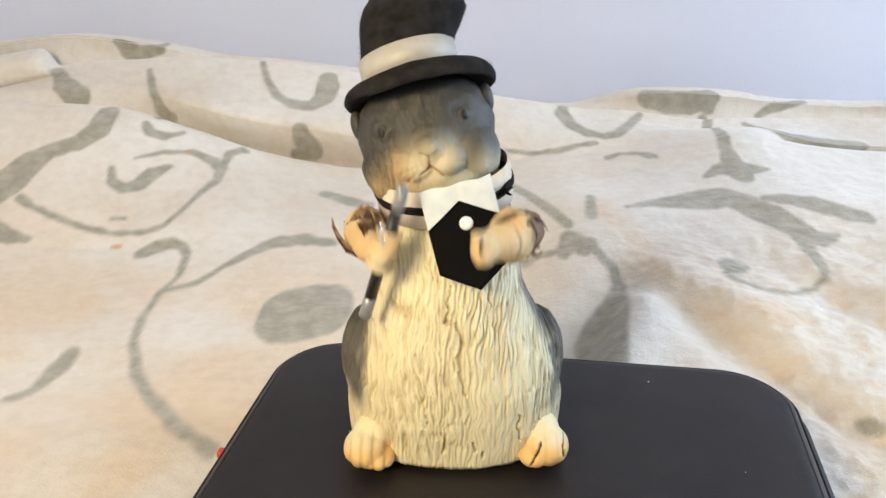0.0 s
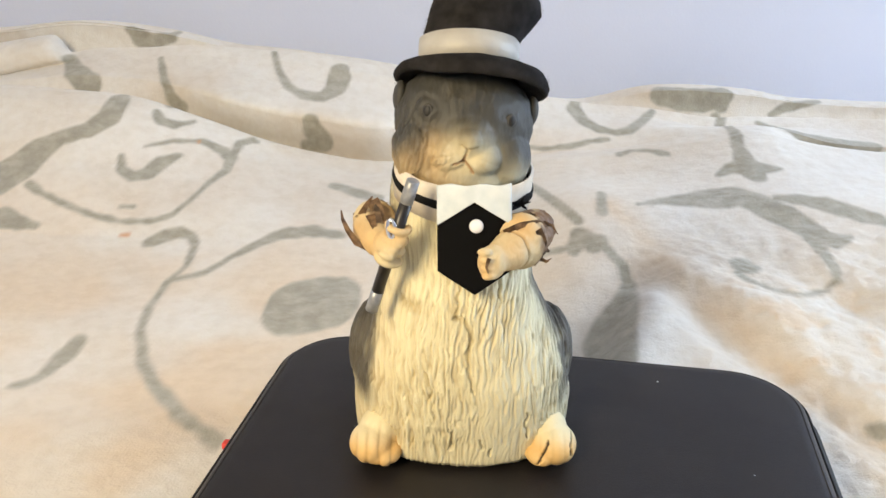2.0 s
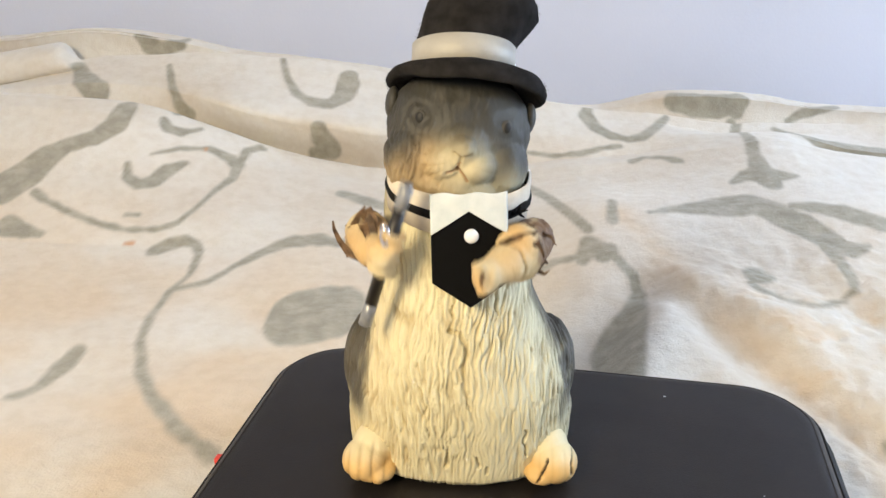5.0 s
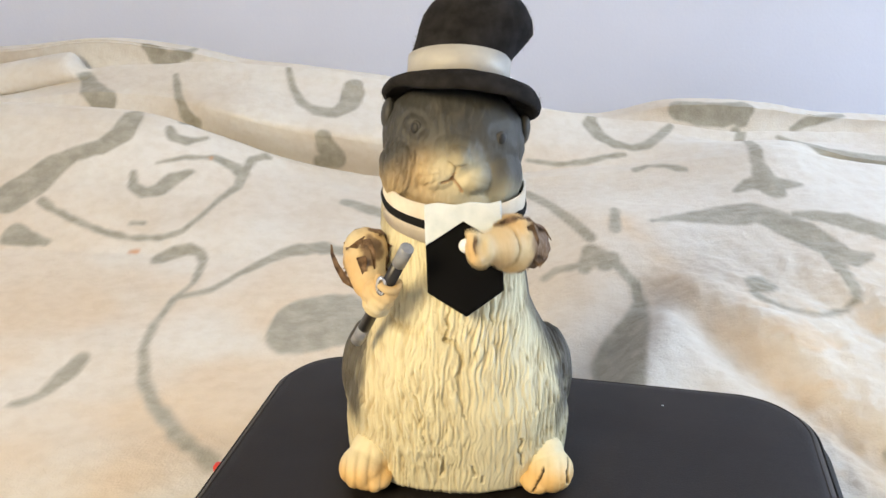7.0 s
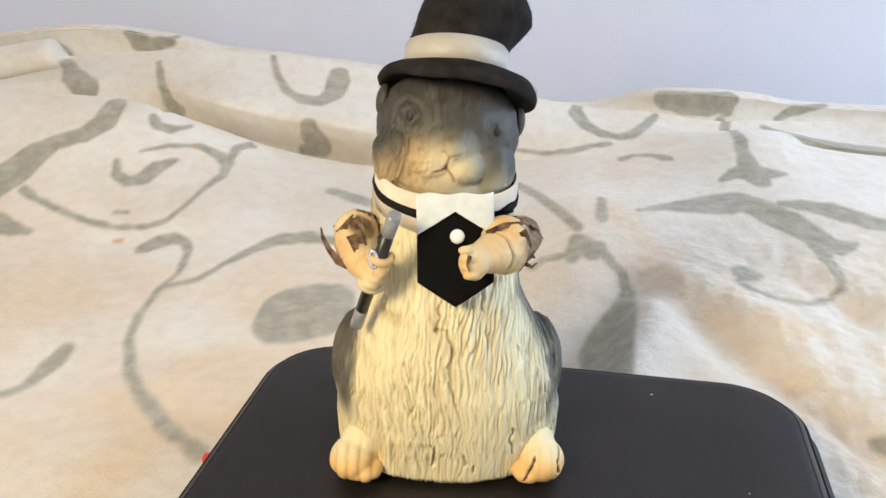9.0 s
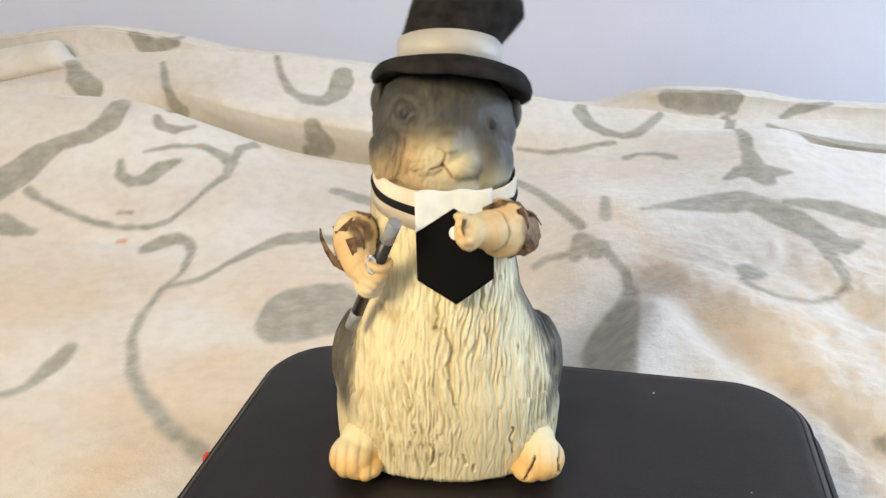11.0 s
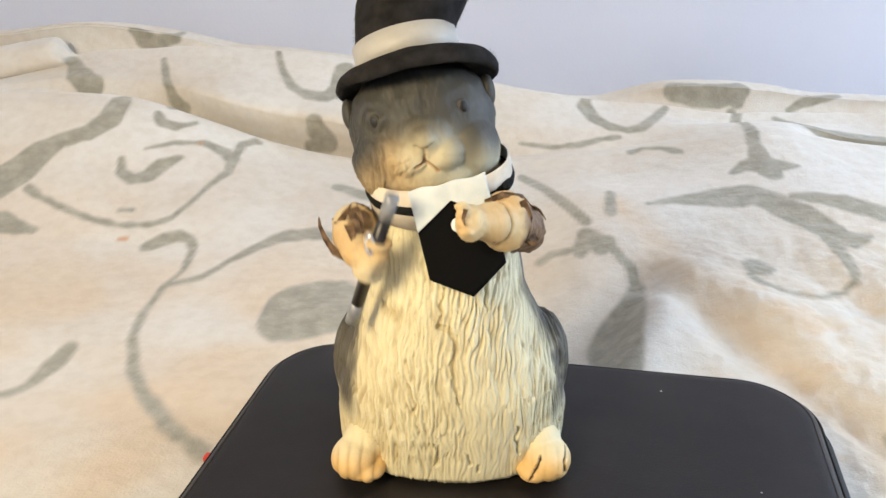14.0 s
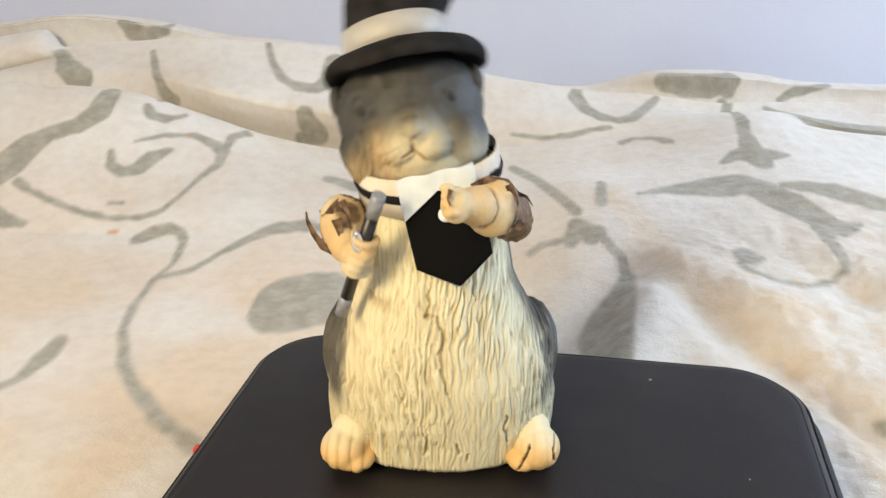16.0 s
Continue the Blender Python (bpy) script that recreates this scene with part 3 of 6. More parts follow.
def body_shape(p, n):
    big, small = ridges(p, 1050, 14)
    front = 1 - step(-0.03, 0.035, p.y)
    bald = step(-0.01, 0.02, p.x) * (1 - step(0.045, 0.065, p.x)) * (1 - step(0.06, 0.12, p.z))
    carve = (0.35 + 0.65 * front) * (1 - 0.55 * bald)
    lower = 1 - step(0.13, 0.16, p.z)
    push = -(0.0022 * big + 0.0015 * small) * carve * (0.5 + 0.5 * step(0.0, 0.03, p.z)) * (0.75 + 0.25 * lower)
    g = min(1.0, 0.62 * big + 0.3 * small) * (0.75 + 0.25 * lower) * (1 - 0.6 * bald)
    push += 0.0012 * noise.noise((p.x * 60, p.y * 60, p.z * 30))
    if p.y < -0.03:
        for line in CRACKS:
            f = near_line(p.x + 0.0022 * noise.noise((3, p.z * 130, 1)), p.z, line) * (1.0 + 0.6 * noise.noise((p.z * 90, 2, 5)))
            if f < 0.004:
                gape = 0.0011 if 0.075 < p.z < 0.125 and abs(p.x) < 0.012 else 0.0006
                push -= 0.0026 * (1 - step(gape * 0.7, gape * 1.8, f))
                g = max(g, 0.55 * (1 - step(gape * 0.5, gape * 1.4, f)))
    edge = -0.058 if p.x > 0 else -0.060
    side = step(edge, edge + 0.075, p.y + 0.012 * noise.noise((p.x * 40, p.y * 40, p.z * 30)))
    low = step(0.02, 0.05, p.z) * (1 - step(0.10, 0.14, p.z))
    wide = abs(p.x + 0.003) + 0.014 * (p.x < 0) + 0.008 * noise.noise(p * 60)
    side = max(side, 0.9 * step(0.064, 0.086, wide) * step(-0.078 - 0.012 * (p.x < 0), -0.045, p.y) * low)
    colour = blend(CREAM, GREY, side)
    # the lamp's warm tint put into the colour of the left front
    colour = blend(colour, (0.62, 0.48, 0.26), 0.5 * (1 - step(-0.080, -0.020, p.x)) * (1 - side))
    return push, g, colour


def make_body(figure):
    rows = ((0.000, 0.079, 0.0775, 0.06, 0.0), (0.004, 0.0835, 0.0815, 0.066, 0.0), (0.03, 0.085, 0.0855, 0.072, 0.0), (0.06, 0.081, 0.0885, 0.073, 0.0), (0.085, 0.071, 0.0885, 0.066, -0.001), (0.105, 0.062, 0.086, 0.06, -0.003),
            (0.12, 0.0565, 0.084, 0.056, -0.004), (0.14, 0.053, 0.076, 0.052, -0.005), (0.165, 0.051, 0.066, 0.048, -0.007), (0.19, 0.048, 0.056, 0.044, -0.009), (0.215, 0.042, 0.046, 0.04, -0.011))
    bm, rings, around = bmesh.new(), [], 96
    for z, a, f, b, off in rows:
        ring = []
        for k in range(around):
            c, s = math.cos(2 * math.pi * k / around), math.sin(2 * math.pi * k / around)
            e = 0.85
            ring.append(bm.verts.new((off + a * math.copysign(abs(c) ** e, c), (b if s > 0 else f) * math.copysign(abs(s) ** e, s), z)))
        rings.append(ring)
    for p, q in zip(rings, rings[1:]):
        for k in range(around):
            j = (k + 1) % around
            bm.faces.new((p[k], p[j], q[j], q[k]))
    bm.faces.new(rings[0][::-1])
    bm.faces.new(rings[-1])
    for s in (-1, 1):
        ball(bm, (s * 0.059 - 0.002, 0.012, 0.046), (0.030, 0.05, 0.046), (0, s * 12, 0))
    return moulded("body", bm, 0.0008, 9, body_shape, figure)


def foot_shape(p, n):
    toes = abs(math.sin(p.x * 330 + 0.8)) ** 0.5
    groove = max(0.0, (1 - toes)) * (1 - step(-0.012, 0.004, p.y))
    g = groove * 0.9 + 0.15 * ridges(p, 700, 40, 5.0)[0]
    return -0.0017 * groove, min(0.7 * g, 1.0), blend(TAN, CREAM, 0.15 + 0.6 * step(0.012, 0.032, p.z + 0.3 * p.y))


def torn_foot_shape(p, n):
    push, g, c = foot_shape(p, n)
    g *= 0.4
    push *= 0.35
    for line in (((-0.014, -0.004), (-0.009, 0.008), (-0.006, 0.016)), ((0.013, 0.002), (0.012, 0.012), (0.014, 0.016))):
        f = near_line(p.x, p.z - 0.012, line)
        if p.y < 0.004 and f < 0.003:
            k = 1 - step(0.0004, 0.0012, f + 0.0006 * noise.noise((p.z * 400, p.x * 400, 2)))
            push -= 0.0025 * k
            c = blend(c, (0.03, 0.02, 0.012), k)
    return push, g, c


def make_feet(figure):
    for s in (-1, 1):
        bm = bmesh.new()
        ball(bm, (0, 0, 0.016), (0.0185, 0.022, 0.0175))
        ball(bm, (-s * 0.006, 0.012, 0.022), (0.018, 0.02, 0.021))
        ball(bm, (-s * 0.010, -0.004, 0.010), (0.014, 0.018, 0.010))
        bmesh.ops.bisect_plane(bm, geom=bm.verts[:] + bm.edges[:] + bm.faces[:], plane_co=(0, 0, 0.0), plane_no=(0, 0, -1), clear_outer=True)
        bmesh.ops.holes_fill(bm, edges=bm.edges[:])
        foot = moulded("foot", bm, 0.0011, 6, foot_shape if s < 0 else torn_foot_shape, figure)
        foot.location = (s * 0.0665 + 0.002, -0.070 + 0.006 * (s > 0), 0.001)
        foot.scale = (0.92, 0.95, 0.80)
        foot["label"] = "orange-tan moulded foot" if s < 0 else "orange-tan foot with a split in the rubber"


def head_shape(p, n):
    big, small = ridges(p, 880, 26, 3.0)
    muzzle = math.exp(-((p.x - 0.001) / 0.0215) ** 2 - ((p.z - 0.054) / 0.0165) ** 2) * (1 - step(-0.035, -0.01, p.y))
    push = -(0.0007 * big + 0.0003 * small) * (1 - 0.85 * muzzle)
    cheek = math.exp(-((p.x + 0.032) / 0.016) ** 2 - ((p.z - 0.048) / 0.020) ** 2)
    push *= (1 + 1.6 * cheek) * (1 - 0.6 * step(0.004, 0.02, p.x))
    push *= 1 - 0.6 * step(0.074, 0.088, p.z)
    push += 0.0008 * noise.noise(p * 95) * (1 - 0.8 * muzzle)
    g = min(1.0, (0.35 + 0.3 * cheek) * big + 0.15 * small) * (1 - 0.8 * muzzle) * (1 - 0.6 * step(0.004, 0.02, p.x))
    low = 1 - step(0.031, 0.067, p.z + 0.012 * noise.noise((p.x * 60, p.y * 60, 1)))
    # warm lamplight at left and cool daylight at right painted into the cheeks
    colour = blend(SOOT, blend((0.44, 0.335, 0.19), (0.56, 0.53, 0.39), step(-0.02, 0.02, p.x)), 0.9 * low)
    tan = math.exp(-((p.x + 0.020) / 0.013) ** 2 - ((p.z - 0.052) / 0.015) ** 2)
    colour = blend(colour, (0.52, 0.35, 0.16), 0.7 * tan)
    if p.x < 0:
        lock = abs(noise.noise((p.x * 190 + 0.25 * math.sin(p.z * 90), 4, p.z * 16)))
        strand = cheek * (1 - step(0.02, 0.22, lock))
        push -= 0.0012 * strand
        g = max(g, 0.6 * strand)
    colour = blend(colour, (0.68, 0.60, 0.39), 0.95 * muzzle)
    blaze = math.exp(-(p.x / 0.009) ** 2 - ((p.z - 0.070) / 0.010) ** 2) * (1 - step(-0.03, -0.01, p.y))
    colour = blend(colour, (0.40, 0.33, 0.20), 0.25 * blaze)
    brow = step(0.084, 0.092, p.z) * (1 - step(0.018, 0.034, abs(p.x + 0.004))) * (1 - step(-0.03, -0.01, p.y))
    push -= 0.0002 * brow * big
    colour = blend(colour, (0.26, 0.23, 0.17), 0.25 * brow * (1 - step(0.0, 0.13, abs(noise.noise((p.x * 150 + 3, 2, p.z * 22))))))
    if p.y < -0.035:
        for line in (((0.0, 0.0595), (-0.001, 0.0515)), ((-0.001, 0.0515), (-0.004, 0.0495), (-0.0075, 0.0482)), ((-0.001, 0.0515), (0.003, 0.0475), (0.006, 0.0440)), ((-0.0055, 0.0625), (0.0, 0.0600), (0.0055, 0.0625))):
            f = near_line(p.x, p.z, line)
            if f < 0.002:
                push -= 0.0011 * (1 - step(0.0003, 0.0014, f))
                g = max(g, 0.6 * (1 - step(0.0003, 0.0011, f)))
                if f < 0.0010 and p.z < 0.056:
                    colour = blend(colour, (0.46, 0.26, 0.13), 0.6)
    if muzzle > 0.25:
        lines = max(0.0, 1 - abs(math.sin(math.atan2(p.z - 0.058, abs(p.x) - 0.001) * 9)) * 1.6) * step(0.006, 0.011, abs(p.x)) * (1 - step(0.055, 0.061, p.z))
        push -= (0.0006 if p.x < 0 else 0.0003) * lines
        g = max(g, (0.38 if p.x < 0 else 0.2) * lines)
    for s in (-1, 1):
        f = math.hypot(p.x - s * 0.0285, p.z - 0.0795)
        if p.y < -0.01:
            push -= (0.0008 if s < 0 else 0.0003) * math.exp(-((f - 0.0078) / 0.0020) ** 2)
            g = max(g, (0.3 if s < 0 else 0.1) * math.exp(-((f - 0.0078) / 0.0016) ** 2))
    return push, g, colour


def make_head(figure):
    bm = bmesh.new()
    ball(bm, (0, 0.004, 0.068), (0.0495, 0.044, 0.0415))
    ball(bm, (0, 0.003, 0.040), (0.047, 0.042, 0.036))
    for s in (-1, 1):
        ball(bm, (s * 0.0265 - 0.0005, -0.015, 0.049), (0.0222, 0.0235 - 0.001 * (s > 0), 0.025))
        ball(bm, (s * 0.0102, -0.0342, 0.0525), (0.0140, 0.0125, 0.0130))
        ball(bm, (s * 0.0285, -0.0235, 0.0795), (0.0080, 0.005, 0.0080) if s < 0 else (0.006, 0.003, 0.006))
    ball(bm, (0, -0.024, 0.066), (0.022, 0.025, 0.019), (18, 0, 0))
    ball(bm, (0.0005, -0.0440, 0.0660), (0.0088, 0.0095, 0.0078))
    ball(bm, (0, -0.0298, 0.0405), (0.024, 0.0140, 0.0120))
    ball(bm, (0, -0.011, 0.036), (0.040, 0.033, 0.024))
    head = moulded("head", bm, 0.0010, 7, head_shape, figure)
    for s in (-1, 1):
        skin = min((v.co for v in head.data.vertices if abs(v.co.x - s * 0.0285) < 0.0015 and abs(v.co.z - 0.0785) < 0.0015), key=lambda c: c.y)
        turned = pose(s * 0.0285, skin.y + 0.0004, 0.0785, 90 - 4, 0, s * 30)
        lid = lathe(bmesh.new(), [(0.0050, -0.001), (0.0045, -0.0001), (0.0039, 0.0002), (0.0031, 0.0002), (0.0, 0.0)], 24, (0.85, 1.0))
        part("eyelid", lid, EYE_LID, head).matrix_local = turned
        part("eye", ball(bmesh.new(), (0, 0, 0), (0.0029, 0.0036, 0.0012)), EYE_BLACK, head, "small black eye").matrix_local = turned
        ear = bmesh.new()
        ball(ear, (0, 0, 0), (0.005, 0.010, 0.011))
        ear = moulded("ear", ear, 0.0011, 2, lambda p, n: (0.0, 0.3, SOOT), head)
        ear.location = (s * 0.0462, 0.004, 0.080)
    return head


def make_hat():
    hat = thing("top_hat", NECK, "black felt top hat with a white satin band", "hat")
    lean = Matrix.Translation((-0.001, 0.010, 0.1000)) @ pose(0, 0, 0, -23, -4, 0)
    bm = bmesh.new()
    lathe(bm, [(0.034, 0.004), (0.045, 0.003), (0.0515, 0.0005), (0.0535, -0.003), (0.0545, -0.007), (0.0535, -0.011), (0.051, -0.012), (0.0485, -0.009), (0.045, -0.006), (0.034, -0.005)], 96, (1.0, 0.95))
    for v in bm.verts:
        a = math.atan2(v.co.y, v.co.x)
        v.co.z -= (0.0005 + 0.0025 * (v.co.x > 0)) * abs(math.cos(a)) ** 2 * (v.co.to_2d().length / 0.054) ** 2
        v.co.z = v.co.z + (-0.35 * v.co.z + 0.0018) * step(0.015, 0.05, -v.co.x)
        v.co.x *= 1.04 if v.co.x > 0 else 0.95
        v.co += 0.0007 * Vector((noise.noise(v.co * 90), noise.noise(v.co * 90 + Vector((5, 0, 0))), noise.noise(v.co * 90 + Vector((9, 0, 0)))))
    bmesh.ops.transform(bm, matrix=lean, verts=bm.verts)
    part("brim", bm, FELT, hat)
    bm = bmesh.new()
    rows = [(0.0345, -0.004), (0.0338, 0.005), (0.0335, 0.012), (0.0335, 0.02), (0.034, 0.027), (0.0346, 0.034), (0.0352, 0.042), (0.0347, 0.050), (0.0325, 0.057), (0.029, 0.0615), (0.023, 0.065), (0.013, 0.0672), (0.0, 0.068)]
    lathe(bm, rows, 96)
    for v in bm.verts:
        v.co.x += 0.008 * math.exp(-((v.co.z - 0.043) / 0.013) ** 2) * max(v.co.x, 0) / 0.036 + 0.28 * max(v.co.z - 0.018, 0)
        v.co += 0.0008 * Vector((noise.noise(v.co * 70), noise.noise(v.co * 70 + Vector((5, 0, 0))), noise.noise(v.co * 40 + Vector((9, 0, 0)))))
    bmesh.ops.transform(bm, matrix=lean, verts=bm.verts)
    part("crown", bm, FELT, hat)
    rnd = random.Random(21)
    bm = bmesh.new()
    for k in range(900):
        a = rnd.uniform(0, 2 * math.pi)
        if k % 3:
            z = rnd.uniform(0.024, 0.064)
            r = float(np.interp(z, (0.02, 0.042, 0.057, 0.065), (0.0335, 0.0352, 0.0325, 0.023)))
            root = Vector((r * math.cos(a), r * math.sin(a), z))
            root.x += 0.008 * math.exp(-((z - 0.043) / 0.013) ** 2) * max(root.x, 0) / 0.036 + 0.28 * max(z - 0.018, 0)
        else:
            root = Vector((0.0535 * math.cos(a) * (1.04 if math.cos(a) > 0 else 0.95), 0.0508 * math.sin(a), rnd.uniform(-0.008, -0.002)))
        out = Vector((math.cos(a), math.sin(a), 0)) + Vector([rnd.uniform(-0.9, 0.9) for _ in range(3)])
        tip = root + out.normalized() * rnd.uniform(0.001, 0.0030)
        side = out.cross(Vector((0.3, 0.5, 0.8))).normalized() * 0.00014
        bm.faces.new([bm.verts.new(lean @ v) for v in (root - side, root + side, tip)])
    part("felt_fuzz", bm, FELT, hat, "loose black felt fibres")
    bm = lathe(bmesh.new(), [(0.0338, 0.0035), (0.0352, 0.0035), (0.0350, 0.012), (0.0350, 0.0215), (0.0338, 0.0215)], 96)
    bmesh.ops.transform(bm, matrix=lean, verts=bm.verts)
    band = part("hat_band", bm, RIBBON, hat, "white satin hat band")
    bm = bmesh.new()
    for k in range(5):
        ball(bm, lean @ Vector((0.0345, -0.006 + 0.001 * k, 0.003 + 0.002 * k)), (0.0014, 0.0014, 0.0014), fine=1)
    part("glue_blob", bm, SILVER, hat)
    return hat


def front(x, z):
    return -0.0590 + 0.20 * z + 3.0 * x * x


def make_bib():
    bib = thing("dickey_collar", NECK, "white cloth collar and black felt vest front with a pearl button", "costume")
    tilt = pose(0, 0, 0, 10, 6, 0)

    def ring(lo, hi, out, mat, name):
        bm = bmesh.new()
        rows = [(0.0455, lo), (0.0475 + out, lo), (0.0485 + out, (lo + hi) / 2), (0.0478 + out, hi), (0.0462, hi)]
        lathe(bm, rows, 96, (1.02, 0.96))
        for v in bm.verts:
            v.co += 0.0009 * noise.noise(v.co * 45) * Vector((v.co.x, v.co.y, 0)).normalized() + Vector((0, 0, 0.0014 * noise.noise(v.co * 30)))
        bmesh.ops.transform(bm, matrix=Matrix.Translation((-0.009, 0.001, 0.0)) @ tilt, verts=bm.verts)
        part(name, bm, mat, bib)

    ring(0.0135, 0.041, 0.0, COLLAR, "collar_band")
    ring(0.0240, 0.0302, 0.0012, RIBBON_BLACK, "collar_ribbon")
    part("vest_panel", panel(bmesh.new(), 0.0245, lambda x: -0.0355 + 0.0155 * min(1.0, abs(x) / 0.0245), lambda x: 0.0260 - 0.012 * abs(x) / 0.0245, lambda x, z: front(x, z) - 0.0012, 0.0016), SATIN_BLACK, bib, "black felt vest front")
    part("collar_flap", panel(bmesh.new(), 0.0245, lambda x: 0.0256 - 0.0151 * abs(x) / 0.0245, lambda x: 0.0365 + 0.0006 * math.sin(x * 300), lambda x, z: front(x, z) - 0.0034 + 0.0006 * noise.noise((x * 90, z * 90, 0)), 0.0012), CLOTH, bib, "white cloth collar flap")
    part("button", ball(bmesh.new(), (0.0012, front(0, 0.009) - 0.0025, 0.0100), (0.0048, 0.003, 0.0048), (-12, 0, 0)), PEARL, bib, "round white pearl button")
    bm = bmesh.new()
    arc = [tilt @ Vector((0.0495 * math.cos(a) - 0.009, 0.0485 * math.sin(a), 0.0272 + 0.0008 * math.sin(9 * a))) for a in (radians(-44 + 3 * k) for k in range(10))]
    tube(bm, arc, [0.0012, 0.0022, 0.0026, 0.0023, 0.0028, 0.0024, 0.0027, 0.0022, 0.0020, 0.0012], 10)
    c = tilt @ Vector((0.0300, -0.0325, 0.028))
    tube(bm, [c, c + Vector((0.003, -0.002, 0.001)), c + Vector((0.005, -0.003, 0.003))], [0.0012, 0.0009, 0.0004], 8)
    for lift, out in ((0.006, 0.002), (0.002, 0.006), (-0.003, 0.004)):
        tube(bm, [c, c + Vector((out * 0.5, -0.003, lift * 0.6)), c + Vector((out, -0.004, lift))], [0.0014, 0.0010, 0.0004], 8)
    part("ribbon_knot", bm, RIBBON_BLACK, bib)
    return bib


def arm_shape(p, n):
    big, small = ridges(p, 500, 50, 9.0)
    worn = noise.noise(p * 110) + 0.5 * noise.noise(p * 300)
    back = step(-0.034, -0.016, p.y)
    brown = step(0.05, 0.4, worn + 1.1 * back - 0.45) * step(-0.056, -0.048, p.y)
    colour = blend((0.68, 0.58, 0.36), (0.66, 0.41, 0.16), 0.45 + 0.5 * noise.noise(p * 45))
    return -0.0003 * big + 0.0007 * noise.noise(p * 260) * brown, 0.18 * big + 0.3 * brown, blend(colour, (0.26, 0.16, 0.09), 0.85 * brown)


def free_arm_shape(p, n):
    push, g, c = arm_shape(p, n)
    reach = (p - Vector((-0.012, -0.036, -0.011))).dot(Vector((-0.576, -0.795, -0.192))) + 0.0016 * noise.noise(p * 160)
    crease = math.exp(-((reach - 0.0135) / 0.0011) ** 2)
    rim = step(-0.003, 0.004, p.x + 0.004 * noise.noise(p * 140)) * (1 - step(0.0, 0.012, p.y))
    c = blend(c, (0.20, 0.115, 0.06), 0.9 * rim)
    return push - 0.0013 * crease + 0.001 * rim * noise.noise(p * 240), max(g, 0.75 * crease), c


def cane_arm_shape(p, n):
    push, g, c = arm_shape(p, n)
    q = p - LIFT
    patch = math.exp(-((q.x + 0.004) / 0.009) ** 2 - ((q.z - 0.001) / 0.009) ** 2) * (1 - step(-0.04, -0.025, q.y))
    patch = step(0.3, 0.6, patch + 0.35 * noise.noise(p * 180))
    return push - 0.0008 * patch, g, blend(c, (0.22, 0.14, 0.08), 0.85 * patch)


def shard(parent, lift, path, wide):
    """A curled brown flake of peeling rubber."""
    bm = bmesh.new()
    pts = [Vector(p) + lift for p in path]
    rows = []
    for n, p in enumerate(pts):
        way = (pts[min(n + 1, len(pts) - 1)] - pts[max(n - 1, 0)]).normalized()
        side = way.cross(Vector((0.2, -1, 0.1))).normalized()
        w = wide * (1 - 0.85 * n / (len(pts) - 1))
        rows.append([bm.verts.new(p + side * s * w + Vector((0, 0.0006 * (s == 0), 0))) for s in (-1, 0, 1)])
    for a, b in zip(rows, rows[1:]):
        for k in range(2):
            bm.faces.new((a[k], a[k + 1], b[k + 1], b[k]))
    bmesh.ops.solidify(bm, geom=bm.faces[:], thickness=0.0007)
    part("fur_flake", bm, CLAW, parent)


def fringe(parent, lift, centre, way, radius, count, seed, reach=0.0075):
    """Ragged flakes that peel off round an arm."""
    rnd = random.Random(seed)
    way = Vector(way).normalized()
    side = way.orthogonal().normalized()
    up = way.cross(side)
    for k in range(count):
        a = 2 * math.pi * (k + rnd.random() * 0.7) / count
        out = math.cos(a) * side + math.sin(a) * up
        turn = way.cross(out)
        p = Vector(centre) + out * radius
        n = reach * rnd.uniform(0.6, 1.3)
        q = turn * rnd.uniform(-0.5, 0.5) * n
        shard(parent, lift, [p - way * 0.004, p + out * 0.0006 + way * 0.3 * n, p + out * 0.12 * n + way * 0.7 * n + q * 0.5, p + out * rnd.uniform(0.0, 0.4) * n + way * n + q], rnd.uniform(0.003, 0.0052))


SHOULDER_R, SHOULDER_L = Vector((0.068, 0.626, 0.838)), Vector((-0.030, 0.635, 0.812))
LIFT = Vector((0, 0.005, 0.024))
CANE_TOP, CANE_FOOT = Vector((0.0215, -0.0855, 0.0395)), Vector((-0.0105, -0.031, -0.042))


def fingers(bm, centre, way, spread, count=4):
    for k in range(count):
        off = spread * ((k + 0.5) / count - 0.5)
        a = Vector(centre) + off
        tube(bm, [a, a + Vector(way) * 0.5, a + Vector(way)], [0.0036, 0.0035, 0.0026], 10)


SLIP = Vector((-0.006, -0.003, -0.004))


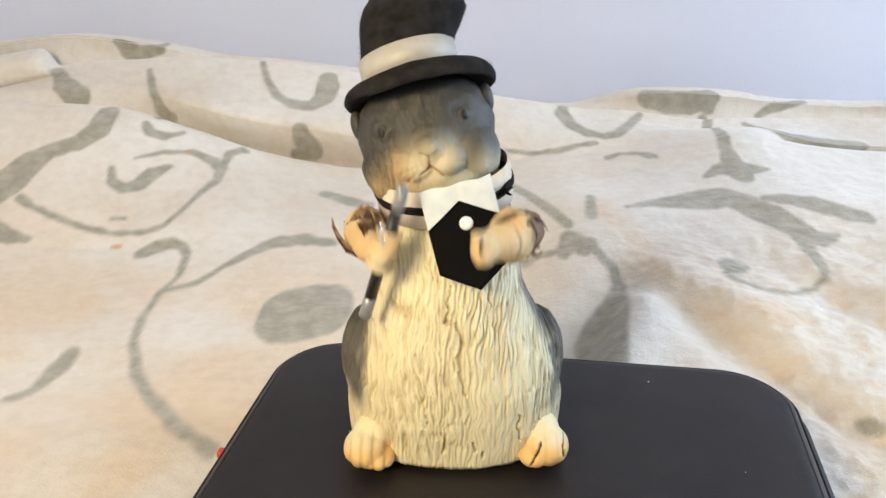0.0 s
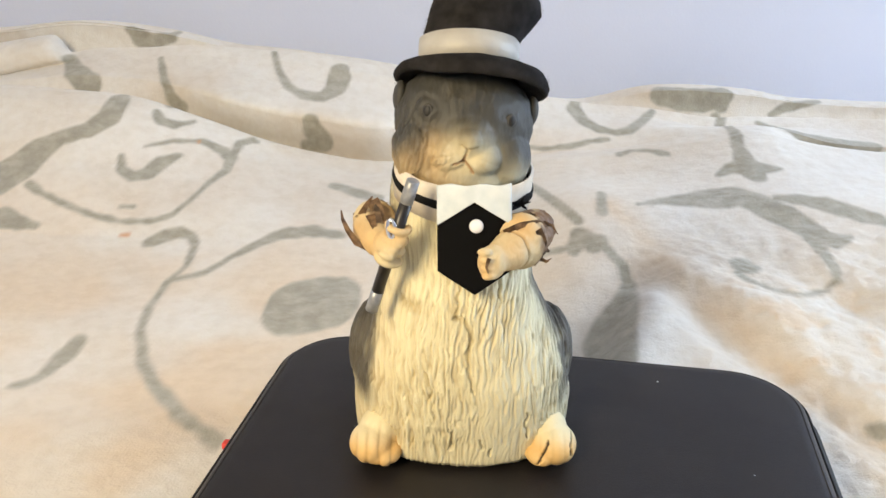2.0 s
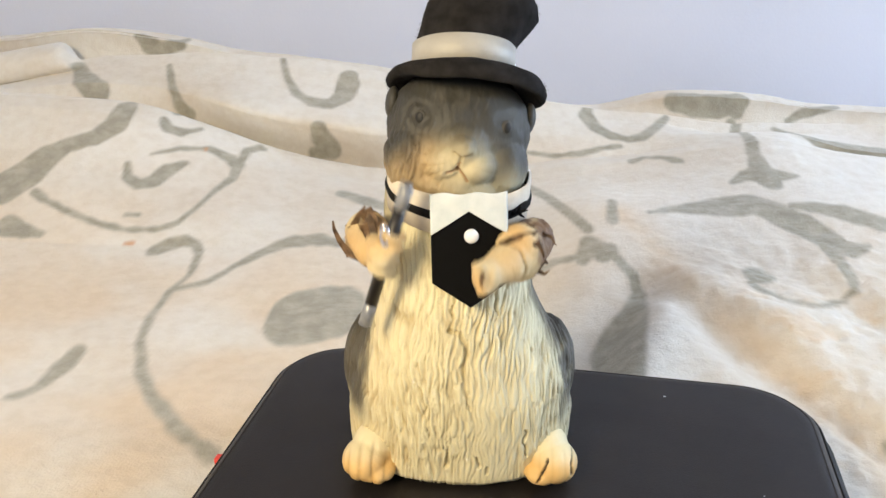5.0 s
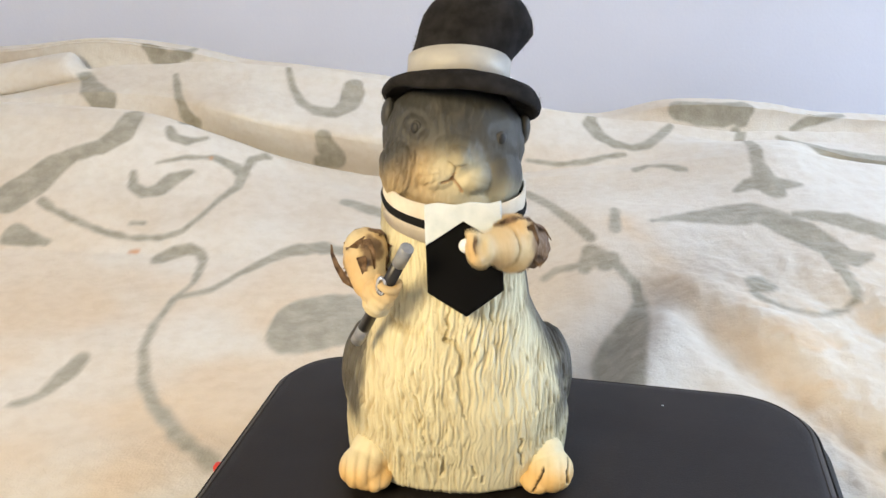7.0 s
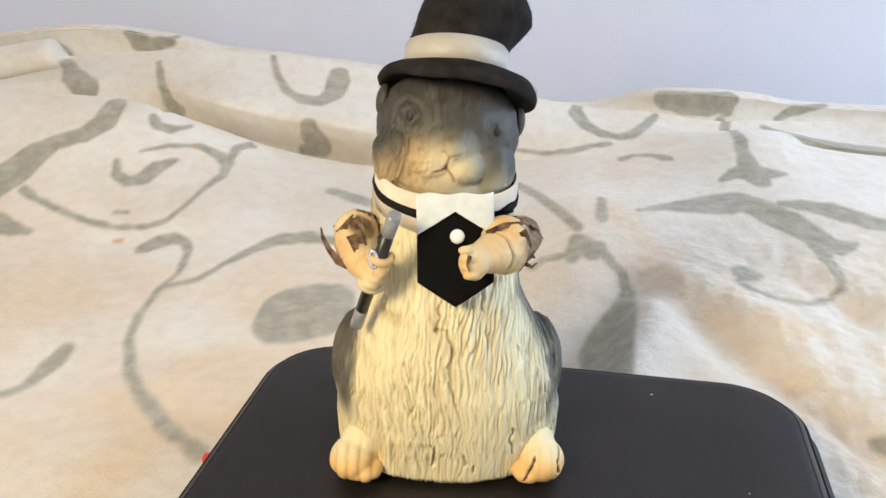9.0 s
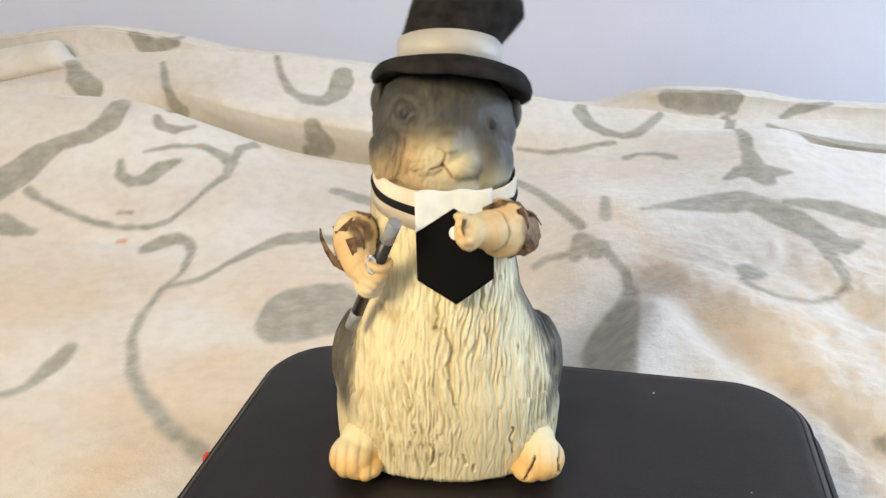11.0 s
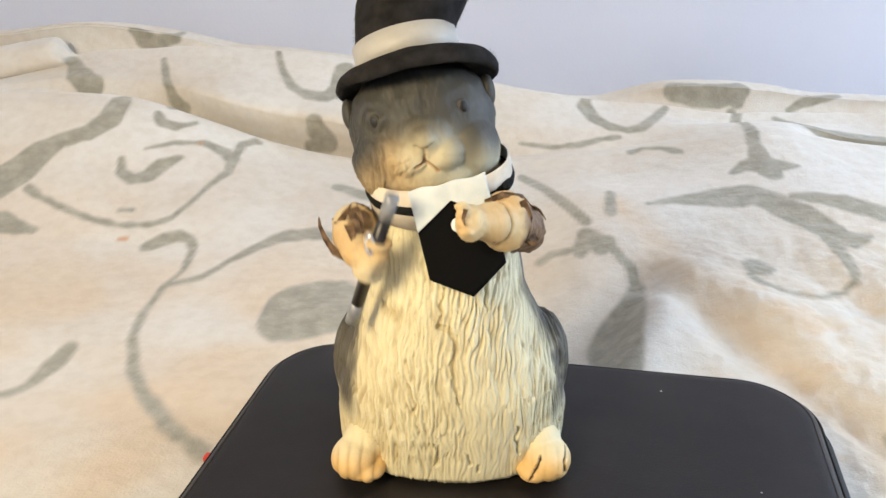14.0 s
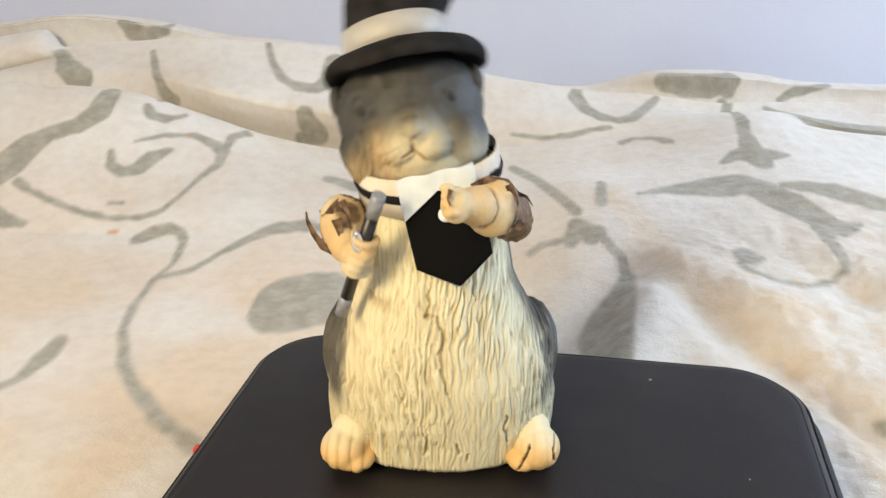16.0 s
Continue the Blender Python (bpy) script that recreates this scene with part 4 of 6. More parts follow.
def make_arms(figure):
    bm = bmesh.new()
    tube(bm, [(0.004, 0.008, -0.012), (0.0, -0.012, -0.009), (-0.012, -0.036, -0.012), (-0.022, -0.052, -0.015), (-0.032, -0.063, -0.017)], [0.013, 0.0150, 0.0165, 0.0125, 0.0090], 20)
    ball(bm, (-0.012, -0.036, -0.011), (0.0180, 0.0165, 0.0195))
    ball(bm, (-0.033, -0.065, -0.018), (0.0095, 0.009, 0.0115))
    for k in range(4):
        ball(bm, (-0.0385 + 0.001 * k, -0.072, -0.0095 - 0.0052 * k), (0.0050, 0.0042, 0.0029), fine=2)
    right = moulded("arm", bm, 0.001, 4, free_arm_shape, figure)
    right.location = SHOULDER_R - BASE
    right["label"] = "cream rubber arm with peeling brown fur flakes"
    fringe(right, SLIP, (-0.002, -0.024, -0.007), (0.5, 0.75, 0.1), 0.0155, 7, 4, 0.0062)
    shard(right, SLIP, [(-0.018, -0.046, 0.001), (-0.008, -0.047, 0.007), (0.004, -0.040, 0.008), (0.013, -0.026, 0.002)], 0.0028)
    shard(right, SLIP, [(0.004, -0.046, 0.004), (0.009, -0.042, -0.006), (0.008, -0.038, -0.016), (0.004, -0.034, -0.024)], 0.0026)
    shard(right, SLIP, [(0.010, -0.026, 0.004), (0.016, -0.026, 0.002), (0.020, -0.027, -0.004)], 0.0016)
    shard(right, SLIP, [(0.006, -0.034, -0.018), (0.012, -0.034, -0.021), (0.015, -0.036, -0.018)], 0.0018)
    shard(right, Vector(), [(-0.036, -0.0775, -0.012), (-0.0375, -0.0775, -0.018), (-0.036, -0.077, -0.022)], 0.0015)

    bm = bmesh.new()
    tube(bm, [(0.0, 0.008, -0.012), (-0.006, -0.014, -0.006), (-0.010, -0.034, -0.010), (-0.003, -0.052, -0.020), (0.003, -0.060, -0.024)], [0.013, 0.0150, 0.0145, 0.0115, 0.0095], 20)
    ball(bm, (0.004, -0.064, -0.022), (0.0105, 0.0085, 0.0095))
    ball(bm, (-0.010, -0.028, -0.004), (0.0155, 0.0155, 0.0165))
    for k in range(4):
        ball(bm, (0.0115 - 0.003 * k, -0.0715, -0.0195 - 0.0040 * k), (0.0062, 0.0048, 0.0030), (0, 25, 0), fine=2)
    bmesh.ops.translate(bm, vec=LIFT, verts=bm.verts)
    way = (CANE_TOP - CANE_FOOT).normalized()
    ahead = (Vector((0.25, -1, 0)) - Vector((0.25, -1, 0)).dot(way) * way).normalized()
    across = way.cross(ahead)
    for k, t in enumerate((0.42, 0.50, 0.58, 0.66)):
        knuckle = CANE_FOOT + (CANE_TOP - CANE_FOOT) * t
        bend = [knuckle + 0.0068 * (math.cos(a) * ahead + math.sin(a) * across) for a in (radians(-120 + 24 * n) for n in range(11))]
        tube(bm, bend, [0.0034 - 0.0002 * k] * 9 + [0.0030, 0.0024], 10)
    left = moulded("arm", bm, 0.001, 4, cane_arm_shape, figure)
    left.location = SHOULDER_L - BASE
    left["label"] = "cream rubber arm gripping a cane"
    fringe(left, LIFT, (-0.008, -0.030, -0.008), (-0.3, 0.8, 0.1), 0.0165, 6, 8)
    shard(left, LIFT, [(-0.012, -0.046, 0.004), (-0.006, -0.052, 0.008), (-0.002, -0.056, 0.002), (0.000, -0.060, -0.008)], 0.0034)
    shard(left, LIFT, [(-0.018, -0.040, -0.001), (-0.013, -0.048, 0.006), (-0.009, -0.050, 0.011)], 0.0026)
    shard(left, LIFT, [(-0.008, -0.048, -0.025), (-0.020, -0.048, -0.020), (-0.026, -0.047, -0.012), (-0.030, -0.046, -0.004), (-0.031, -0.045, 0.002)], 0.0032)
    shard(left, LIFT, [(-0.010, -0.054, -0.002), (-0.007, -0.058, -0.010), (-0.004, -0.061, -0.018)], 0.0034)
    ring = bmesh.new()
    pts = [(0.0065 + 0.0022 * math.cos(a), -0.0765 - 0.002 * math.sin(a), -0.014 + 0.0058 * math.sin(a)) for a in (2 * math.pi * k / 24 for k in range(25))]
    tube(ring, [Vector(p) + LIFT for p in pts], [0.0015] * 25, 8, False)
    part("ring", ring, SILVER, left, "silver ring on the paw")
    return right, left


def make_cane():
    cane = thing("cane", SHOULDER_L, "short black cane with grey ends held in the paw", "cane")
    a, b = CANE_FOOT, CANE_TOP
    at = lambda t: a + (b - a) * t
    part("shaft", tube(bmesh.new(), [at(0.16), at(0.5), at(0.84)], [0.0042] * 3, 24), CANE_BLACK, cane)
    for name, t0, t1 in (("ferrule", 0.0, 0.16), ("knob", 0.84, 1.0)):
        d = 0.012 * (t1 - t0)
        part(name, tube(bmesh.new(), [at(t0), at(t0 + d), at(t1 - d), at(t1)], [0.0038, 0.0044, 0.0044, 0.0038], 24), CANE_GREY, cane, "grey painted cane end")
    return cane


figure = thing("groundhog_figure", BASE, "moulded rubber groundhog figure dressed for a show, standing on the case", "figure")
make_body(figure)
make_feet(figure)
head = make_head(figure)
hat = make_hat()
bib = make_bib()
arm_right, arm_left = make_arms(figure)
cane = make_cane()

# ---- added lamp over the room, out of view ----
lamp = thing("added_pendant_lamp", (-0.82, -0.66, TOP), "added low pendant lamp with a warm glass shade, out of view", "lamp")
part("rose", lathe(bmesh.new(), [(0.0, 0.0), (0.06, 0.0), (0.06, -0.02), (0.0, -0.02)], 32), FRAME_WHITE, lamp)
part("cord", tube(bmesh.new(), [(0, 0, -0.02), (0, 0, -0.67)], [0.004, 0.004], 10), ZIPPER, lamp)
part("shade", lathe(bmesh.new(), [(0.0, -0.655), (0.06, -0.66), (0.15, -0.71), (0.17, -0.75), (0.13, -0.78), (0.0, -0.79)], 32), LAMP_GLASS, lamp)

HEAD_ROWS = [
    (0, -0.0098, -0.0001, 0.0015, -0.5, -12.5, 2.5),
    (0.1, -0.0124, -0.0000, 0.0001, -1.0, -7.7, 4.4),
    (0.2, -0.0140, 0.0000, 0.0002, -0.7, 0.1, 4.8),
    (0.3, -0.0153, 0.0000, 0.0003, -0.4, 6.8, 5.1),
    (0.4, -0.0155, 0.0000, 0.0003, -0.4, 7.9, 5.1),
    (0.5, -0.0147, 0.0000, 0.0014, 0.1, 6.7, 4.8),
    (1, -0.0138, 0.0000, 0.0013, 0.3, 6.4, 4.4),
    (1.5, -0.0133, 0.0000, 0.0017, 0.2, 6.2, 3.7),
    (2, -0.0145, 0.0001, 0.0014, 0.3, 6.6, 4.7),
    (2.5, -0.0151, -0.0000, 0.0012, 0.5, 7.0, 5.2),
    (2.6, -0.0155, 0.0000, 0.0003, -0.4, 7.9, 5.1),
    (2.7, -0.0144, 0.0000, 0.0003, -0.6, 2.3, 4.9),
    (2.8, -0.0133, -0.0000, 0.0002, -0.8, -3.2, 4.6),
    (2.9, -0.0131, -0.0000, 0.0002, -0.9, -4.3, 4.6),
    (3, -0.0149, -0.0000, 0.0009, 0.0, 2.9, 4.9),
    (3.1, -0.0153, 0.0000, 0.0003, -0.4, 6.8, 5.1),
    (3.2, -0.0142, 0.0000, 0.0002, -0.6, 1.2, 4.8),
    (3.3, -0.0131, -0.0000, 0.0002, -0.9, -4.3, 4.6),
    (3.4, -0.0133, -0.0000, 0.0002, -0.8, -3.2, 4.6),
    (3.5, -0.0132, -0.0000, 0.0014, 0.0, -0.5, 4.5),
    (3.6, -0.0150, 0.0000, 0.0003, -0.5, 5.7, 5.0),
    (3.7, -0.0144, 0.0000, 0.0003, -0.6, 2.3, 4.9),
    (3.8, -0.0131, -0.0000, 0.0002, -0.9, -4.3, 4.6),
    (3.9, -0.0135, 0.0000, 0.0002, -0.8, -2.1, 4.7),
    (4, -0.0148, 0.0000, 0.0003, -0.5, 4.6, 5.0),
    (4.1, -0.0155, 0.0000, 0.0003, -0.4, 7.9, 5.1),
    (4.2, -0.0144, 0.0000, 0.0003, -0.6, 2.3, 4.9),
    (4.3, -0.0129, -0.0000, 0.0001, -0.9, -5.4, 4.5),
    (4.4, -0.0135, 0.0000, 0.0002, -0.8, -2.1, 4.7),
    (4.5, -0.0150, 0.0000, 0.0003, -0.5, 5.7, 5.0),
    (4.6, -0.0153, 0.0000, 0.0003, -0.4, 6.8, 5.1),
    (4.7, -0.0140, 0.0000, 0.0002, -0.7, 0.1, 4.8),
    (4.8, -0.0129, -0.0000, 0.0001, -0.9, -5.4, 4.5),
    (4.9, -0.0142, 0.0000, 0.0002, -0.6, 1.2, 4.8),
    (5, -0.0153, 0.0000, 0.0003, -0.4, 6.8, 5.1),
    (5.1, -0.0150, 0.0000, 0.0003, -0.5, 5.7, 5.0),
    (5.2, -0.0135, 0.0000, 0.0002, -0.8, -2.1, 4.7),
    (5.3, -0.0129, -0.0000, 0.0001, -0.9, -5.4, 4.5),
    (5.4, -0.0144, 0.0000, 0.0003, -0.6, 2.3, 4.9),
    (5.5, -0.0155, 0.0000, 0.0003, -0.4, 7.9, 5.1),
    (5.6, -0.0146, 0.0000, 0.0003, -0.6, 3.4, 4.9),
    (5.7, -0.0129, -0.0000, 0.0001, -0.9, -5.4, 4.5),
    (5.8, -0.0129, -0.0000, 0.0001, -0.9, -5.4, 4.5),
    (5.9, -0.0146, 0.0000, 0.0003, -0.6, 3.4, 4.9),
    (6, -0.0169, 0.0000, -0.0008, -1.4, 9.9, 5.0),
    (6.1, -0.0144, 0.0000, 0.0003, -0.6, 2.3, 4.9),
    (6.2, -0.0129, -0.0000, 0.0001, -0.9, -5.4, 4.5),
    (6.3, -0.0133, -0.0000, 0.0002, -0.8, -3.2, 4.6),
    (6.4, -0.0148, 0.0000, 0.0003, -0.5, 4.6, 5.0),
    (6.5, -0.0171, 0.0000, -0.0005, -0.9, 9.7, 5.6),
    (6.6, -0.0148, 0.0000, 0.0003, -0.5, 4.6, 5.0),
    (6.7, -0.0131, -0.0000, 0.0002, -0.9, -4.3, 4.6),
    (6.8, -0.0137, 0.0000, 0.0002, -0.7, -1.0, 4.7),
    (6.9, -0.0153, 0.0000, 0.0003, -0.4, 6.8, 5.1),
    (7, -0.0161, 0.0000, -0.0007, -1.1, 7.2, 5.7),
    (7.1, -0.0140, 0.0000, 0.0002, -0.7, 0.1, 4.8),
    (7.2, -0.0131, -0.0000, 0.0002, -0.9, -4.3, 4.6),
    (7.3, -0.0142, 0.0000, 0.0002, -0.6, 1.2, 4.8),
    (7.4, -0.0153, 0.0000, 0.0003, -0.4, 6.8, 5.1),
    (7.5, -0.0159, 0.0000, -0.0004, -1.1, 8.0, 5.3),
    (7.6, -0.0140, 0.0000, 0.0002, -0.7, 0.1, 4.8),
    (7.7, -0.0129, -0.0000, 0.0001, -0.9, -5.4, 4.5),
    (7.8, -0.0142, 0.0000, 0.0002, -0.6, 1.2, 4.8),
    (7.9, -0.0155, 0.0000, 0.0003, -0.4, 7.9, 5.1),
    (8, -0.0138, 0.0000, 0.0006, -0.6, 1.3, 4.6),
    (8.1, -0.0126, -0.0000, 0.0001, -1.0, -6.6, 4.5),
    (8.2, -0.0131, -0.0000, 0.0002, -0.9, -4.3, 4.6),
    (8.3, -0.0144, 0.0000, 0.0003, -0.6, 2.3, 4.9),
    (8.4, -0.0153, 0.0000, 0.0003, -0.4, 6.8, 5.1),
    (8.5, -0.0134, 0.0000, -0.0005, -1.1, 2.6, 4.9),
    (8.6, -0.0133, -0.0000, 0.0002, -0.8, -3.2, 4.6),
    (8.7, -0.0129, -0.0000, 0.0001, -0.9, -5.4, 4.5),
    (8.8, -0.0144, 0.0000, 0.0003, -0.6, 2.3, 4.9),
    (8.9, -0.0155, 0.0000, 0.0003, -0.4, 7.9, 5.1),
    (9, -0.0170, 0.0000, -0.0004, -1.0, 9.6, 5.2),
    (9.2, -0.0157, 0.0000, 0.0004, -0.3, 8.9, 5.2),
    (10.9, -0.0157, 0.0000, 0.0004, -0.3, 8.9, 5.2),
    (11, -0.0153, 0.0000, 0.0003, -0.4, 6.8, 5.1),
    (11.1, -0.0135, 0.0000, 0.0002, -0.8, -2.1, 4.7),
    (11.2, -0.0129, -0.0000, 0.0001, -0.9, -5.4, 4.5),
    (11.3, -0.0140, 0.0000, 0.0002, -0.7, 0.1, 4.8),
    (11.4, -0.0153, 0.0000, 0.0003, -0.4, 6.8, 5.1),
    (11.5, -0.0153, 0.0000, -0.0002, -0.1, 6.4, 5.9),
    (11.6, -0.0135, 0.0000, 0.0002, -0.8, -2.1, 4.7),
    (11.7, -0.0124, -0.0000, 0.0001, -1.0, -7.7, 4.4),
    (11.8, -0.0144, 0.0000, 0.0003, -0.6, 2.3, 4.9),
    (11.9, -0.0155, 0.0000, 0.0003, -0.4, 7.9, 5.1),
    (12, -0.0143, -0.0000, 0.0001, -0.7, -0.2, 5.0),
    (12.1, -0.0126, -0.0000, 0.0001, -1.0, -6.6, 4.5),
    (12.2, -0.0135, 0.0000, 0.0002, -0.8, -2.1, 4.7),
    (12.3, -0.0148, 0.0000, 0.0003, -0.5, 4.6, 5.0),
    (12.4, -0.0155, 0.0000, 0.0003, -0.4, 7.9, 5.1),
    (12.5, -0.0137, 0.0000, -0.0004, -1.0, 0.1, 5.4),
    (12.6, -0.0129, -0.0000, 0.0001, -0.9, -5.4, 4.5),
    (12.7, -0.0133, -0.0000, 0.0002, -0.8, -3.2, 4.6),
    (12.8, -0.0148, 0.0000, 0.0003, -0.5, 4.6, 5.0),
    (12.9, -0.0153, 0.0000, 0.0003, -0.4, 6.8, 5.1),
    (13, -0.0136, 0.0000, -0.0003, -1.5, -5.0, 4.8),
    (13.1, -0.0126, -0.0000, 0.0001, -1.0, -6.6, 4.5),
    (13.2, -0.0142, 0.0000, 0.0002, -0.6, 1.2, 4.8),
    (13.3, -0.0153, 0.0000, 0.0003, -0.4, 6.8, 5.1),
    (13.4, -0.0150, 0.0000, 0.0003, -0.5, 5.7, 5.0),
    (13.5, -0.0144, 0.0000, -0.0005, -1.4, -3.5, 4.9),
    (13.6, -0.0126, -0.0000, 0.0001, -1.0, -6.6, 4.5),
    (13.7, -0.0140, 0.0000, 0.0002, -0.7, 0.1, 4.8),
    (13.8, -0.0153, 0.0000, 0.0003, -0.4, 6.8, 5.1),
    (13.9, -0.0146, 0.0000, 0.0003, -0.6, 3.4, 4.9),
    (14, -0.0116, 0.0000, -0.0003, -1.5, -10.3, 4.4),
    (14.1, -0.0129, -0.0000, 0.0001, -0.9, -5.4, 4.5),
    (14.2, -0.0142, 0.0000, 0.0002, -0.6, 1.2, 4.8),
    (14.3, -0.0153, 0.0000, 0.0003, -0.4, 6.8, 5.1),
    (14.4, -0.0144, 0.0000, 0.0003, -0.6, 2.3, 4.9),
    (14.5, -0.0117, 0.0000, -0.0001, -1.2, -9.7, 4.6),
    (14.6, -0.0126, -0.0000, 0.0001, -1.0, -6.6, 4.5),
    (14.7, -0.0142, 0.0000, 0.0002, -0.6, 1.2, 4.8),
    (14.8, -0.0153, 0.0000, 0.0003, -0.4, 6.8, 5.1),
    (14.9, -0.0144, 0.0000, 0.0003, -0.6, 2.3, 4.9),
    (15, -0.0128, -0.0000, -0.0002, -1.2, -11.1, 4.6),
    (15.1, -0.0122, -0.0000, 0.0001, -1.0, -8.8, 4.4),
    (15.2, -0.0129, -0.0000, 0.0001, -0.9, -5.4, 4.5),
    (15.3, -0.0125, -0.0000, 0.0001, -1.0, -7.3, 4.4),
    (15.5, -0.0137, -0.0001, 0.0002, -0.5, -6.5, 4.7),
    (15.7, -0.0126, -0.0000, 0.0001, -1.0, -6.6, 4.5),
    (15.8, -0.0146, 0.0000, 0.0003, -0.6, 3.4, 4.9),
    (15.9, -0.0146, 0.0000, 0.0003, -0.6, 3.4, 4.9),
    (16, -0.0121, 0.0001, -0.0003, -1.3, -9.2, 4.6),
]
